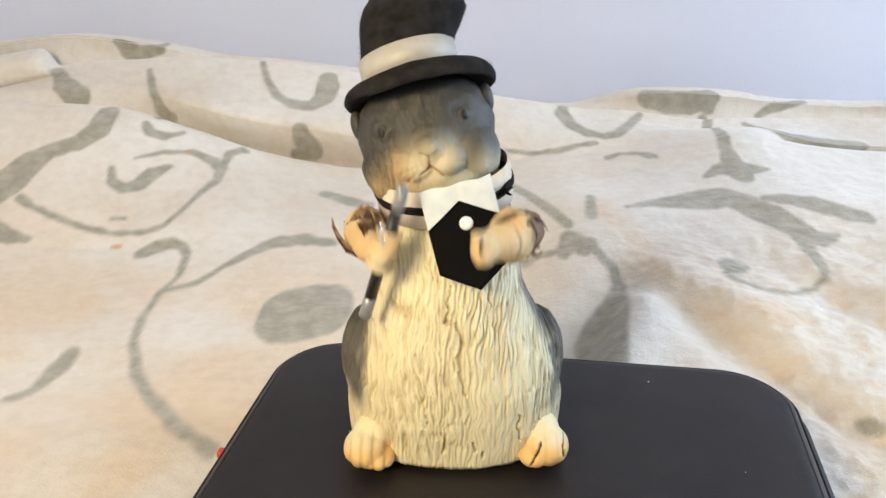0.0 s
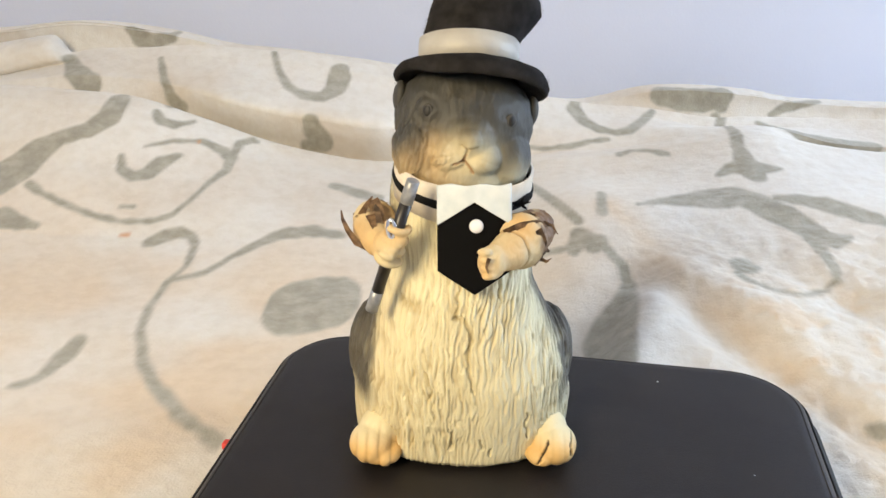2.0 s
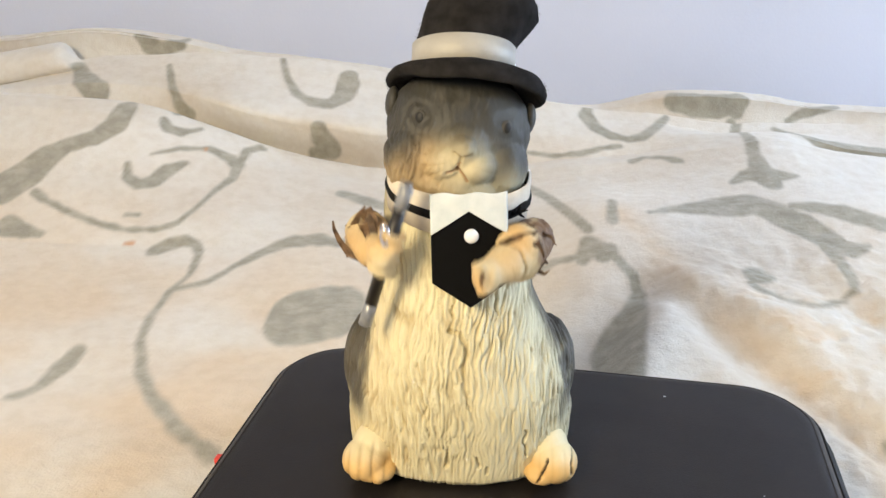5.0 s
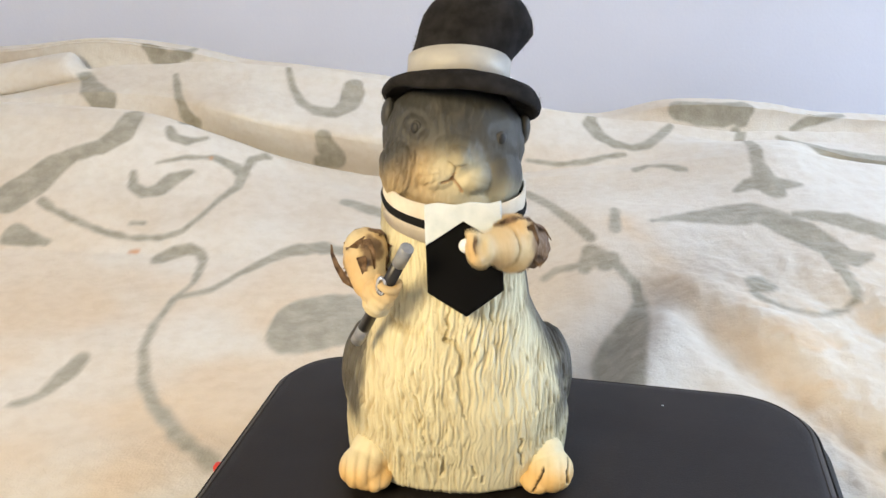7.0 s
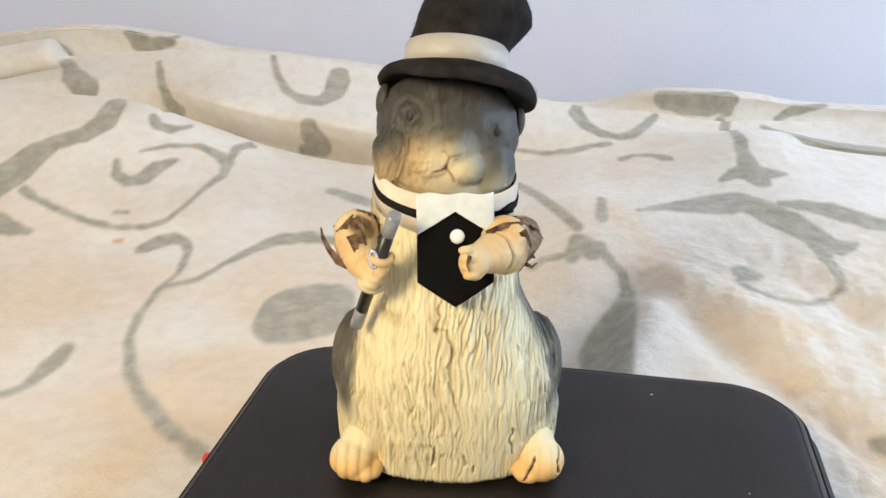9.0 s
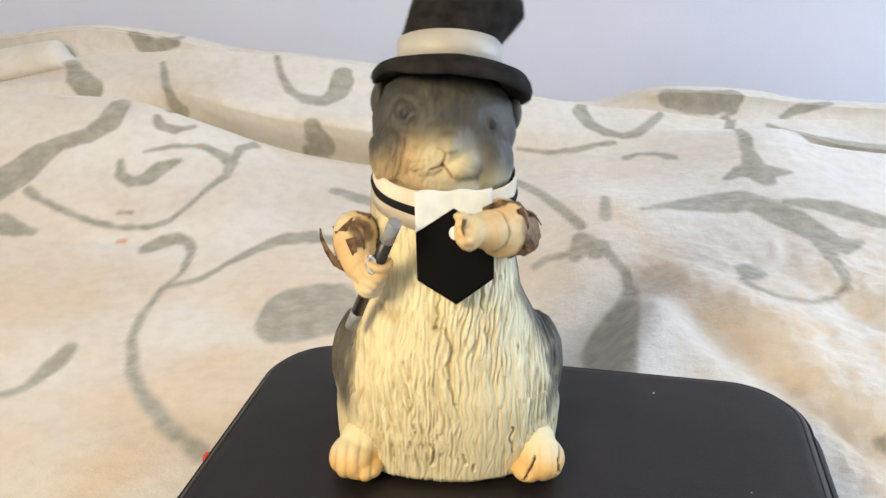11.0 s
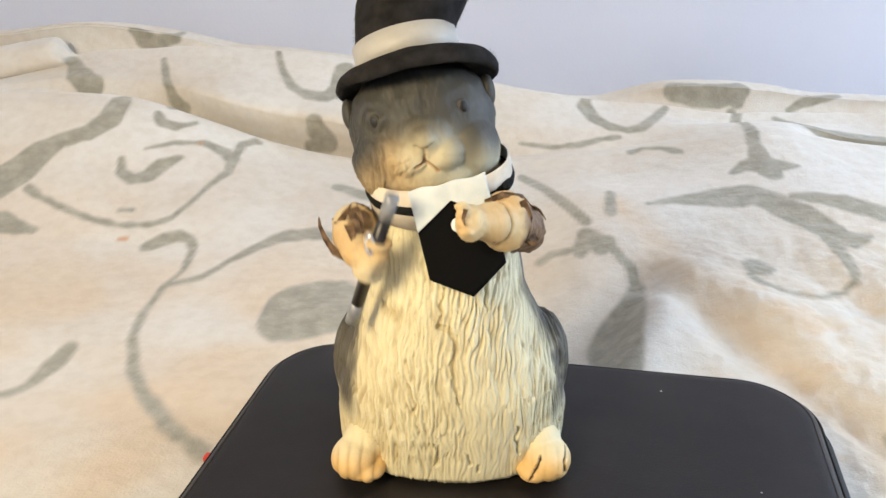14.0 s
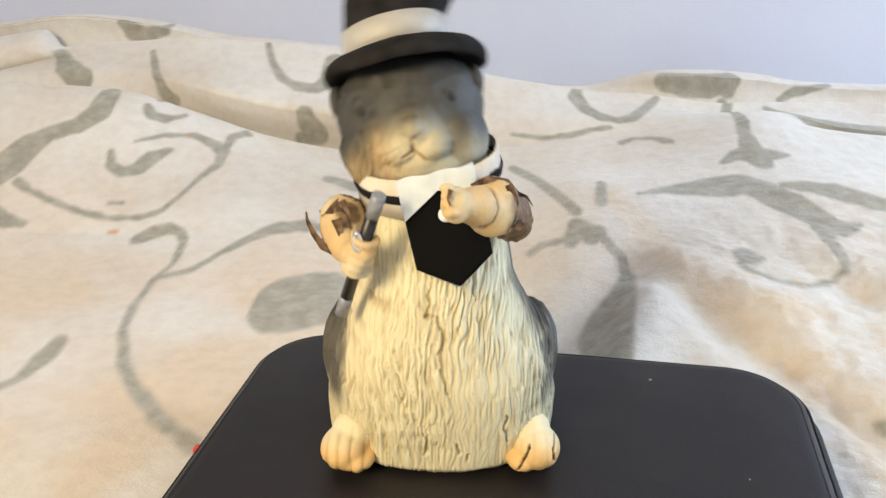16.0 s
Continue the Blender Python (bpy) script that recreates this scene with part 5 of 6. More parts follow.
VEST_ROWS = [
    (0, 0.0004, -0.0001, 0.0056, -2.4, -13.9, 5.2),
    (0.1, 0.0009, 0.0002, 0.0032, -2.0, -12.1, 3.9),
    (0.2, 0.0006, 0.0002, 0.0024, -1.4, -6.8, 3.1),
    (0.3, 0.0004, 0.0002, 0.0016, -0.9, -2.3, 2.3),
    (0.4, 0.0004, 0.0002, 0.0015, -0.8, -1.6, 2.2),
    (0.5, 0.0005, 0.0001, 0.0017, -0.8, -1.6, 2.2),
    (1, 0.0005, 0.0001, 0.0018, -0.8, -1.9, 2.1),
    (1.5, 0.0003, 0.0001, 0.0019, -1.1, -2.0, 2.1),
    (2, 0.0004, 0.0000, 0.0018, -0.9, -1.5, 1.9),
    (2.5, 0.0006, -0.0000, 0.0018, -0.7, -1.6, 2.2),
    (2.6, 0.0004, 0.0002, 0.0015, -0.8, -1.6, 2.2),
    (2.7, 0.0005, 0.0002, 0.0021, -1.2, -5.3, 2.8),
    (2.8, 0.0007, 0.0002, 0.0027, -1.7, -9.1, 3.4),
    (2.9, 0.0008, 0.0002, 0.0029, -1.7, -9.8, 3.6),
    (3, -0.0001, -0.0001, 0.0027, -1.0, -3.0, 3.0),
    (3.1, 0.0004, 0.0002, 0.0016, -0.9, -2.3, 2.3),
    (3.2, 0.0006, 0.0002, 0.0022, -1.3, -6.1, 2.9),
    (3.3, 0.0008, 0.0002, 0.0029, -1.7, -9.8, 3.6),
    (3.4, 0.0007, 0.0002, 0.0027, -1.7, -9.1, 3.4),
    (3.5, 0.0009, -0.0004, 0.0027, -1.7, -6.2, 4.3),
    (3.6, 0.0004, 0.0002, 0.0017, -1.0, -3.1, 2.4),
    (3.7, 0.0005, 0.0002, 0.0021, -1.2, -5.3, 2.8),
    (3.8, 0.0008, 0.0002, 0.0029, -1.7, -9.8, 3.6),
    (3.9, 0.0007, 0.0002, 0.0026, -1.6, -8.3, 3.3),
    (4, 0.0005, 0.0002, 0.0019, -1.1, -3.8, 2.6),
    (4.1, 0.0004, 0.0002, 0.0015, -0.8, -1.6, 2.2),
    (4.2, 0.0005, 0.0002, 0.0021, -1.2, -5.3, 2.8),
    (4.3, 0.0008, 0.0002, 0.0030, -1.8, -10.6, 3.7),
    (4.4, 0.0007, 0.0002, 0.0026, -1.6, -8.3, 3.3),
    (4.5, 0.0004, 0.0002, 0.0017, -1.0, -3.1, 2.4),
    (4.6, 0.0004, 0.0002, 0.0016, -0.9, -2.3, 2.3),
    (4.7, 0.0006, 0.0002, 0.0024, -1.4, -6.8, 3.1),
    (4.8, 0.0008, 0.0002, 0.0030, -1.8, -10.6, 3.7),
    (4.9, 0.0006, 0.0002, 0.0022, -1.3, -6.1, 2.9),
    (5, 0.0004, 0.0002, 0.0016, -0.9, -2.3, 2.3),
    (5.1, 0.0004, 0.0002, 0.0017, -1.0, -3.1, 2.4),
    (5.2, 0.0007, 0.0002, 0.0026, -1.6, -8.3, 3.3),
    (5.3, 0.0008, 0.0002, 0.0030, -1.8, -10.6, 3.7),
    (5.4, 0.0005, 0.0002, 0.0021, -1.2, -5.3, 2.8),
    (5.5, 0.0004, 0.0002, 0.0015, -0.8, -1.6, 2.2),
    (5.6, 0.0005, 0.0002, 0.0020, -1.1, -4.6, 2.7),
    (5.7, 0.0008, 0.0002, 0.0030, -1.8, -10.6, 3.7),
    (5.8, 0.0008, 0.0002, 0.0030, -1.8, -10.6, 3.7),
    (5.9, 0.0005, 0.0002, 0.0020, -1.1, -4.6, 2.7),
    (6, 0.0003, 0.0003, 0.0011, -0.6, -1.4, 2.0),
    (6.1, 0.0005, 0.0002, 0.0021, -1.2, -5.3, 2.8),
    (6.2, 0.0008, 0.0002, 0.0030, -1.8, -10.6, 3.7),
    (6.3, 0.0007, 0.0002, 0.0027, -1.7, -9.1, 3.4),
    (6.4, 0.0005, 0.0002, 0.0019, -1.1, -3.8, 2.6),
    (6.5, 0.0004, 0.0003, 0.0011, -0.6, -0.9, 1.8),
    (6.6, 0.0005, 0.0002, 0.0019, -1.1, -3.8, 2.6),
    (6.7, 0.0008, 0.0002, 0.0029, -1.7, -9.8, 3.6),
    (6.8, 0.0007, 0.0002, 0.0025, -1.5, -7.6, 3.2),
    (6.9, 0.0004, 0.0002, 0.0016, -0.9, -2.3, 2.3),
    (7, 0.0004, 0.0003, 0.0014, -0.9, -2.9, 2.4),
    (7.1, 0.0006, 0.0002, 0.0024, -1.4, -6.8, 3.1),
    (7.2, 0.0008, 0.0002, 0.0029, -1.7, -9.8, 3.6),
    (7.3, 0.0006, 0.0002, 0.0022, -1.3, -6.1, 2.9),
    (7.4, 0.0004, 0.0002, 0.0016, -0.9, -2.3, 2.3),
    (7.5, 0.0005, 0.0003, 0.0015, -1.0, -2.4, 2.1),
    (7.6, 0.0006, 0.0002, 0.0024, -1.4, -6.8, 3.1),
    (7.7, 0.0008, 0.0002, 0.0030, -1.8, -10.6, 3.7),
    (7.8, 0.0006, 0.0002, 0.0022, -1.3, -6.1, 2.9),
    (7.9, 0.0004, 0.0002, 0.0015, -0.8, -1.6, 2.2),
    (8, 0.0003, 0.0004, 0.0025, -1.3, -6.4, 3.3),
    (8.1, 0.0008, 0.0002, 0.0031, -1.9, -11.3, 3.8),
    (8.2, 0.0008, 0.0002, 0.0029, -1.7, -9.8, 3.6),
    (8.3, 0.0005, 0.0002, 0.0021, -1.2, -5.3, 2.8),
    (8.4, 0.0004, 0.0002, 0.0016, -0.9, -2.3, 2.3),
    (8.5, 0.0005, 0.0004, 0.0021, -1.1, -5.3, 3.0),
    (8.6, 0.0007, 0.0002, 0.0027, -1.7, -9.1, 3.4),
    (8.7, 0.0008, 0.0002, 0.0030, -1.8, -10.6, 3.7),
    (8.8, 0.0005, 0.0002, 0.0021, -1.2, -5.3, 2.8),
    (8.9, 0.0004, 0.0002, 0.0015, -0.8, -1.6, 2.2),
    (9, 0.0002, 0.0003, 0.0012, -0.7, -1.4, 1.9),
    (9.2, 0.0003, 0.0002, 0.0014, -0.7, -0.9, 2.1),
    (10.9, 0.0003, 0.0002, 0.0014, -0.7, -0.9, 2.1),
    (11, 0.0004, 0.0002, 0.0016, -0.9, -2.3, 2.3),
    (11.1, 0.0007, 0.0002, 0.0026, -1.6, -8.3, 3.3),
    (11.2, 0.0008, 0.0002, 0.0030, -1.8, -10.6, 3.7),
    (11.3, 0.0006, 0.0002, 0.0024, -1.4, -6.8, 3.1),
    (11.4, 0.0004, 0.0002, 0.0016, -0.9, -2.3, 2.3),
    (11.5, 0.0002, 0.0003, 0.0015, -0.8, -2.7, 2.8),
    (11.6, 0.0007, 0.0002, 0.0026, -1.6, -8.3, 3.3),
    (11.7, 0.0009, 0.0002, 0.0032, -2.0, -12.1, 3.9),
    (11.8, 0.0005, 0.0002, 0.0021, -1.2, -5.3, 2.8),
    (11.9, 0.0004, 0.0002, 0.0015, -0.8, -1.6, 2.2),
    (12, 0.0005, 0.0003, 0.0023, -1.4, -7.5, 3.2),
    (12.1, 0.0008, 0.0002, 0.0031, -1.9, -11.3, 3.8),
    (12.2, 0.0007, 0.0002, 0.0026, -1.6, -8.3, 3.3),
    (12.3, 0.0005, 0.0002, 0.0019, -1.1, -3.8, 2.6),
    (12.4, 0.0004, 0.0002, 0.0015, -0.8, -1.6, 2.2),
    (12.5, 0.0005, 0.0003, 0.0021, -1.3, -6.4, 3.0),
    (12.6, 0.0008, 0.0002, 0.0030, -1.8, -10.6, 3.7),
    (12.7, 0.0007, 0.0002, 0.0027, -1.7, -9.1, 3.4),
    (12.8, 0.0005, 0.0002, 0.0019, -1.1, -3.8, 2.6),
    (12.9, 0.0004, 0.0002, 0.0016, -0.9, -2.3, 2.3),
    (13, 0.0003, 0.0005, 0.0030, -1.6, -10.5, 3.6),
    (13.1, 0.0008, 0.0002, 0.0031, -1.9, -11.3, 3.8),
    (13.2, 0.0006, 0.0002, 0.0022, -1.3, -6.1, 2.9),
    (13.3, 0.0004, 0.0002, 0.0016, -0.9, -2.3, 2.3),
    (13.4, 0.0004, 0.0002, 0.0017, -1.0, -3.1, 2.4),
    (13.5, 0.0006, 0.0004, 0.0026, -1.7, -9.5, 3.1),
    (13.6, 0.0008, 0.0002, 0.0031, -1.9, -11.3, 3.8),
    (13.7, 0.0006, 0.0002, 0.0024, -1.4, -6.8, 3.1),
    (13.8, 0.0004, 0.0002, 0.0016, -0.9, -2.3, 2.3),
    (13.9, 0.0005, 0.0002, 0.0020, -1.1, -4.6, 2.7),
    (14, 0.0006, 0.0005, 0.0035, -2.0, -14.0, 4.0),
    (14.1, 0.0008, 0.0002, 0.0030, -1.8, -10.6, 3.7),
    (14.2, 0.0006, 0.0002, 0.0022, -1.3, -6.1, 2.9),
    (14.3, 0.0004, 0.0002, 0.0016, -0.9, -2.3, 2.3),
    (14.4, 0.0005, 0.0002, 0.0021, -1.2, -5.3, 2.8),
    (14.5, 0.0007, 0.0005, 0.0035, -2.0, -13.3, 4.2),
    (14.6, 0.0008, 0.0002, 0.0031, -1.9, -11.3, 3.8),
    (14.7, 0.0006, 0.0002, 0.0022, -1.3, -6.1, 2.9),
    (14.8, 0.0004, 0.0002, 0.0016, -0.9, -2.3, 2.3),
    (14.9, 0.0005, 0.0002, 0.0021, -1.2, -5.3, 2.8),
    (15, 0.0007, 0.0005, 0.0038, -2.1, -15.1, 4.4),
    (15.1, 0.0009, 0.0002, 0.0034, -2.1, -12.9, 4.1),
    (15.2, 0.0008, 0.0002, 0.0030, -1.8, -10.6, 3.7),
    (15.3, 0.0009, 0.0002, 0.0032, -2.0, -11.9, 3.9),
    (15.5, 0.0040, -0.0009, 0.0007, -2.7, -13.3, 2.7),
    (15.7, 0.0008, 0.0002, 0.0031, -1.9, -11.3, 3.8),
    (15.8, 0.0005, 0.0002, 0.0020, -1.1, -4.6, 2.7),
    (15.9, 0.0005, 0.0002, 0.0020, -1.1, -4.6, 2.7),
    (16, 0.0006, 0.0005, 0.0032, -1.9, -12.9, 3.7),
]
RIGHT_ROWS = [
    (0, 0.0001, 0.0000, 0.0001, -15.8, 0.6, 4.5),
    (0.1, 0.0001, -0.0000, -0.0000, 9.0, -0.8, 4.2),
    (0.2, 0.0001, -0.0000, -0.0000, -0.0, -0.3, 3.5),
    (0.3, 0.0001, 0.0000, 0.0000, -3.0, -0.2, 3.3),
    (0.4, 0.0001, 0.0000, 0.0000, -2.0, -0.2, 3.4),
    (0.5, 0.0000, 0.0000, 0.0000, -5.7, 0.1, 1.6),
    (1, 0.0000, 0.0000, 0.0000, -6.0, 0.1, 2.0),
    (1.5, 0.0000, 0.0000, 0.0000, -4.7, 0.0, 2.1),
    (2, 0.0001, 0.0000, 0.0000, -5.7, 0.0, 3.0),
    (2.5, 0.0001, 0.0000, 0.0000, -4.9, 0.0, 2.2),
    (2.6, 0.0001, 0.0000, 0.0000, -12.0, 0.3, 2.6),
    (2.7, 0.0000, 0.0000, 0.0001, -28.0, 1.1, 1.3),
    (2.8, 0.0000, 0.0000, 0.0001, -28.0, 1.1, 1.3),
    (2.9, 0.0001, -0.0000, -0.0000, 4.0, -0.5, 3.8),
    (3, 0.0001, -0.0000, -0.0000, 3.7, -0.9, 5.3),
    (3.1, 0.0001, 0.0000, 0.0000, -12.0, 0.3, 2.6),
    (3.2, 0.0000, 0.0000, 0.0001, -28.0, 1.1, 1.3),
    (3.3, 0.0001, 0.0000, 0.0001, -15.0, 0.5, 2.3),
    (3.4, 0.0001, -0.0000, -0.0000, 3.0, -0.5, 3.8),
    (3.5, 0.0001, -0.0000, -0.0000, 4.9, -0.7, 3.3),
    (3.6, 0.0001, 0.0000, 0.0000, -8.0, 0.1, 2.9),
    (3.7, 0.0000, 0.0000, 0.0001, -28.0, 1.1, 1.3),
    (3.8, 0.0001, 0.0000, 0.0001, -15.0, 0.5, 2.3),
    (3.9, 0.0001, -0.0000, -0.0000, 8.0, -0.7, 4.2),
    (4, 0.0001, -0.0000, -0.0000, -0.0, -0.3, 3.5),
    (4.1, 0.0001, 0.0000, 0.0000, -14.0, 0.4, 2.4),
    (4.2, 0.0000, 0.0000, 0.0001, -30.0, 1.3, 1.1),
    (4.3, 0.0001, 0.0000, 0.0000, -13.0, 0.4, 2.5),
    (4.4, 0.0001, -0.0000, -0.0000, 9.0, -0.8, 4.2),
    (4.5, 0.0001, 0.0000, 0.0000, -2.0, -0.2, 3.4),
    (4.6, 0.0001, 0.0000, 0.0001, -18.0, 0.6, 2.1),
    (4.7, 0.0000, 0.0000, 0.0001, -28.0, 1.1, 1.3),
    (4.8, 0.0001, 0.0000, 0.0000, -6.0, 0.0, 3.0),
    (4.9, 0.0001, -0.0000, -0.0000, 9.0, -0.8, 4.2),
    (5, 0.0001, 0.0000, 0.0000, -4.0, -0.1, 3.2),
    (5.1, 0.0000, 0.0000, 0.0001, -25.0, 1.0, 1.5),
    (5.2, 0.0000, 0.0000, 0.0001, -26.0, 1.0, 1.5),
    (5.3, 0.0001, -0.0000, -0.0000, -0.0, -0.3, 3.5),
    (5.4, 0.0001, -0.0000, -0.0000, 8.0, -0.7, 4.2),
    (5.5, 0.0001, 0.0000, 0.0000, -8.0, 0.1, 2.9),
    (5.6, 0.0000, 0.0000, 0.0001, -30.0, 1.3, 1.1),
    (5.7, 0.0001, 0.0000, 0.0001, -18.0, 0.6, 2.1),
    (5.8, 0.0001, -0.0000, -0.0000, 2.0, -0.4, 3.7),
    (5.9, 0.0001, -0.0000, -0.0000, 8.0, -0.7, 4.2),
    (6, 0.0001, 0.0000, 0.0000, -14.0, 0.5, 3.7),
    (6.1, 0.0000, 0.0000, 0.0001, -30.0, 1.3, 1.1),
    (6.2, 0.0001, 0.0000, 0.0001, -22.0, 0.8, 1.8),
    (6.3, 0.0001, -0.0000, -0.0000, 8.0, -0.7, 4.2),
    (6.4, 0.0001, -0.0000, -0.0000, 9.0, -0.8, 4.2),
    (6.5, 0.0001, 0.0000, 0.0000, -14.3, 0.5, 3.4),
    (6.6, 0.0000, 0.0000, 0.0001, -26.0, 1.0, 1.5),
    (6.7, 0.0001, 0.0000, 0.0001, -15.0, 0.5, 2.3),
    (6.8, 0.0001, -0.0000, -0.0000, 10.0, -0.8, 4.3),
    (6.9, 0.0001, 0.0000, 0.0000, -3.0, -0.2, 3.3),
    (7, 0.0001, 0.0000, 0.0001, -23.6, 1.0, 2.3),
    (7.1, 0.0000, 0.0000, 0.0001, -33.0, 1.4, 0.9),
    (7.2, 0.0001, 0.0000, 0.0000, -6.0, 0.0, 3.0),
    (7.3, 0.0001, -0.0000, -0.0000, 10.0, -0.8, 4.3),
    (7.4, 0.0001, 0.0000, 0.0000, -1.0, -0.3, 3.4),
    (7.5, 0.0001, 0.0000, 0.0001, -19.4, 0.8, 2.7),
    (7.6, 0.0000, 0.0000, 0.0001, -33.0, 1.4, 0.9),
    (7.7, 0.0001, 0.0000, 0.0000, -2.0, -0.2, 3.4),
    (7.8, 0.0001, -0.0000, -0.0000, 8.0, -0.7, 4.2),
    (7.9, 0.0001, 0.0000, 0.0000, -4.0, -0.1, 3.2),
    (8, 0.0000, 0.0000, 0.0001, -31.0, 1.2, 0.1),
    (8.1, 0.0000, 0.0000, 0.0001, -26.0, 1.0, 1.5),
    (8.2, 0.0001, -0.0000, -0.0000, 3.0, -0.5, 3.8),
    (8.3, 0.0001, -0.0000, -0.0000, 8.0, -0.7, 4.2),
    (8.4, 0.0001, 0.0000, 0.0000, -4.0, -0.1, 3.2),
    (8.5, 0.0000, 0.0000, 0.0001, -28.6, 1.1, 0.9),
    (8.6, 0.0000, 0.0000, 0.0001, -30.0, 1.3, 1.1),
    (8.7, 0.0001, -0.0000, -0.0000, 1.0, -0.4, 3.6),
    (8.8, 0.0001, -0.0000, -0.0000, 4.0, -0.5, 3.8),
    (8.9, 0.0001, 0.0000, 0.0000, -7.0, 0.1, 3.0),
    (9, 0.0001, 0.0000, 0.0000, -11.8, 0.4, 3.3),
    (9.2, 0.0001, 0.0000, 0.0000, -8.0, 0.1, 2.9),
    (10.9, 0.0001, 0.0000, 0.0000, -8.0, 0.1, 2.9),
    (11, 0.0000, 0.0000, 0.0001, -26.0, 1.0, 1.5),
    (11.1, 0.0000, 0.0000, 0.0001, -28.0, 1.1, 1.3),
    (11.2, 0.0001, 0.0000, 0.0000, -3.0, -0.2, 3.3),
    (11.3, 0.0001, -0.0000, -0.0000, 8.0, -0.7, 4.2),
    (11.4, 0.0001, -0.0000, -0.0000, -0.0, -0.3, 3.5),
    (11.5, 0.0000, 0.0000, 0.0001, -25.6, 1.1, 1.5),
    (11.6, 0.0000, 0.0000, 0.0001, -33.0, 1.4, 0.9),
    (11.7, 0.0001, 0.0000, 0.0000, -8.0, 0.1, 2.9),
    (11.8, 0.0001, -0.0000, -0.0000, 6.0, -0.6, 4.0),
    (11.9, 0.0001, 0.0000, 0.0000, -8.0, 0.1, 2.9),
    (12, 0.0000, 0.0000, 0.0001, -31.2, 1.3, 1.3),
    (12.1, 0.0001, 0.0000, 0.0001, -15.0, 0.5, 2.3),
    (12.2, 0.0001, -0.0000, -0.0000, 9.0, -0.8, 4.2),
    (12.3, 0.0001, -0.0000, -0.0000, -0.0, -0.3, 3.5),
    (12.4, 0.0001, 0.0000, 0.0000, -8.0, 0.1, 2.9),
    (12.5, 0.0000, 0.0000, 0.0001, -28.5, 1.1, 0.4),
    (12.6, 0.0000, 0.0000, 0.0001, -27.0, 1.1, 1.4),
    (12.7, 0.0001, -0.0000, -0.0000, 9.0, -0.8, 4.2),
    (12.8, 0.0001, -0.0000, -0.0000, 3.0, -0.5, 3.8),
    (12.9, 0.0001, 0.0000, 0.0001, -22.0, 0.8, 1.8),
    (13, 0.0001, 0.0000, 0.0001, -35.4, 1.6, 1.3),
    (13.1, 0.0001, 0.0000, 0.0000, -4.0, -0.1, 3.2),
    (13.2, 0.0001, -0.0000, -0.0000, 10.0, -0.8, 4.3),
    (13.3, 0.0001, 0.0000, 0.0000, -3.0, -0.2, 3.3),
    (13.4, 0.0001, 0.0000, 0.0001, -16.0, 0.5, 2.3),
    (13.5, 0.0001, 0.0000, 0.0001, -34.5, 1.6, 1.7),
    (13.6, 0.0001, 0.0000, 0.0000, -6.0, 0.0, 3.0),
    (13.7, 0.0001, -0.0000, -0.0000, 10.0, -0.8, 4.3),
    (13.8, 0.0001, -0.0000, -0.0000, -0.0, -0.3, 3.5),
    (13.9, 0.0000, 0.0000, 0.0001, -29.0, 1.2, 1.2),
    (14, 0.0000, 0.0000, 0.0001, -28.6, 1.1, 0.4),
    (14.1, 0.0001, -0.0000, -0.0000, 3.0, -0.5, 3.8),
    (14.2, 0.0001, -0.0000, -0.0000, 6.0, -0.6, 4.0),
    (14.3, 0.0001, 0.0000, 0.0000, -13.0, 0.4, 2.5),
    (14.4, 0.0000, 0.0000, 0.0001, -30.0, 1.3, 1.1),
    (14.5, 0.0000, 0.0000, 0.0001, -30.3, 1.1, 0.2),
    (14.6, 0.0001, -0.0000, -0.0000, 2.0, -0.4, 3.7),
    (14.7, 0.0001, -0.0000, -0.0000, 6.0, -0.6, 4.0),
    (14.8, 0.0001, 0.0000, 0.0000, -12.0, 0.3, 2.6),
    (14.9, 0.0000, 0.0000, 0.0001, -33.0, 1.4, 0.9),
    (15, 0.0001, 0.0000, 0.0001, -16.2, 0.6, 3.3),
    (15.1, 0.0001, -0.0000, -0.0000, 8.0, -0.7, 4.2),
    (15.2, 0.0001, -0.0000, -0.0000, 9.0, -0.8, 4.2),
    (15.3, 0.0001, -0.0000, -0.0000, 9.6, -0.8, 4.3),
    (15.5, 0.0001, -0.0000, -0.0000, 4.2, -0.6, 3.4),
    (15.7, 0.0001, -0.0000, -0.0000, 9.6, -0.8, 4.3),
    (15.8, 0.0001, -0.0000, -0.0000, 2.0, -0.4, 3.7),
    (15.9, 0.0000, 0.0000, 0.0001, -26.0, 1.0, 1.5),
    (16, 0.0000, 0.0000, 0.0001, -31.9, 1.1, -0.5),
]
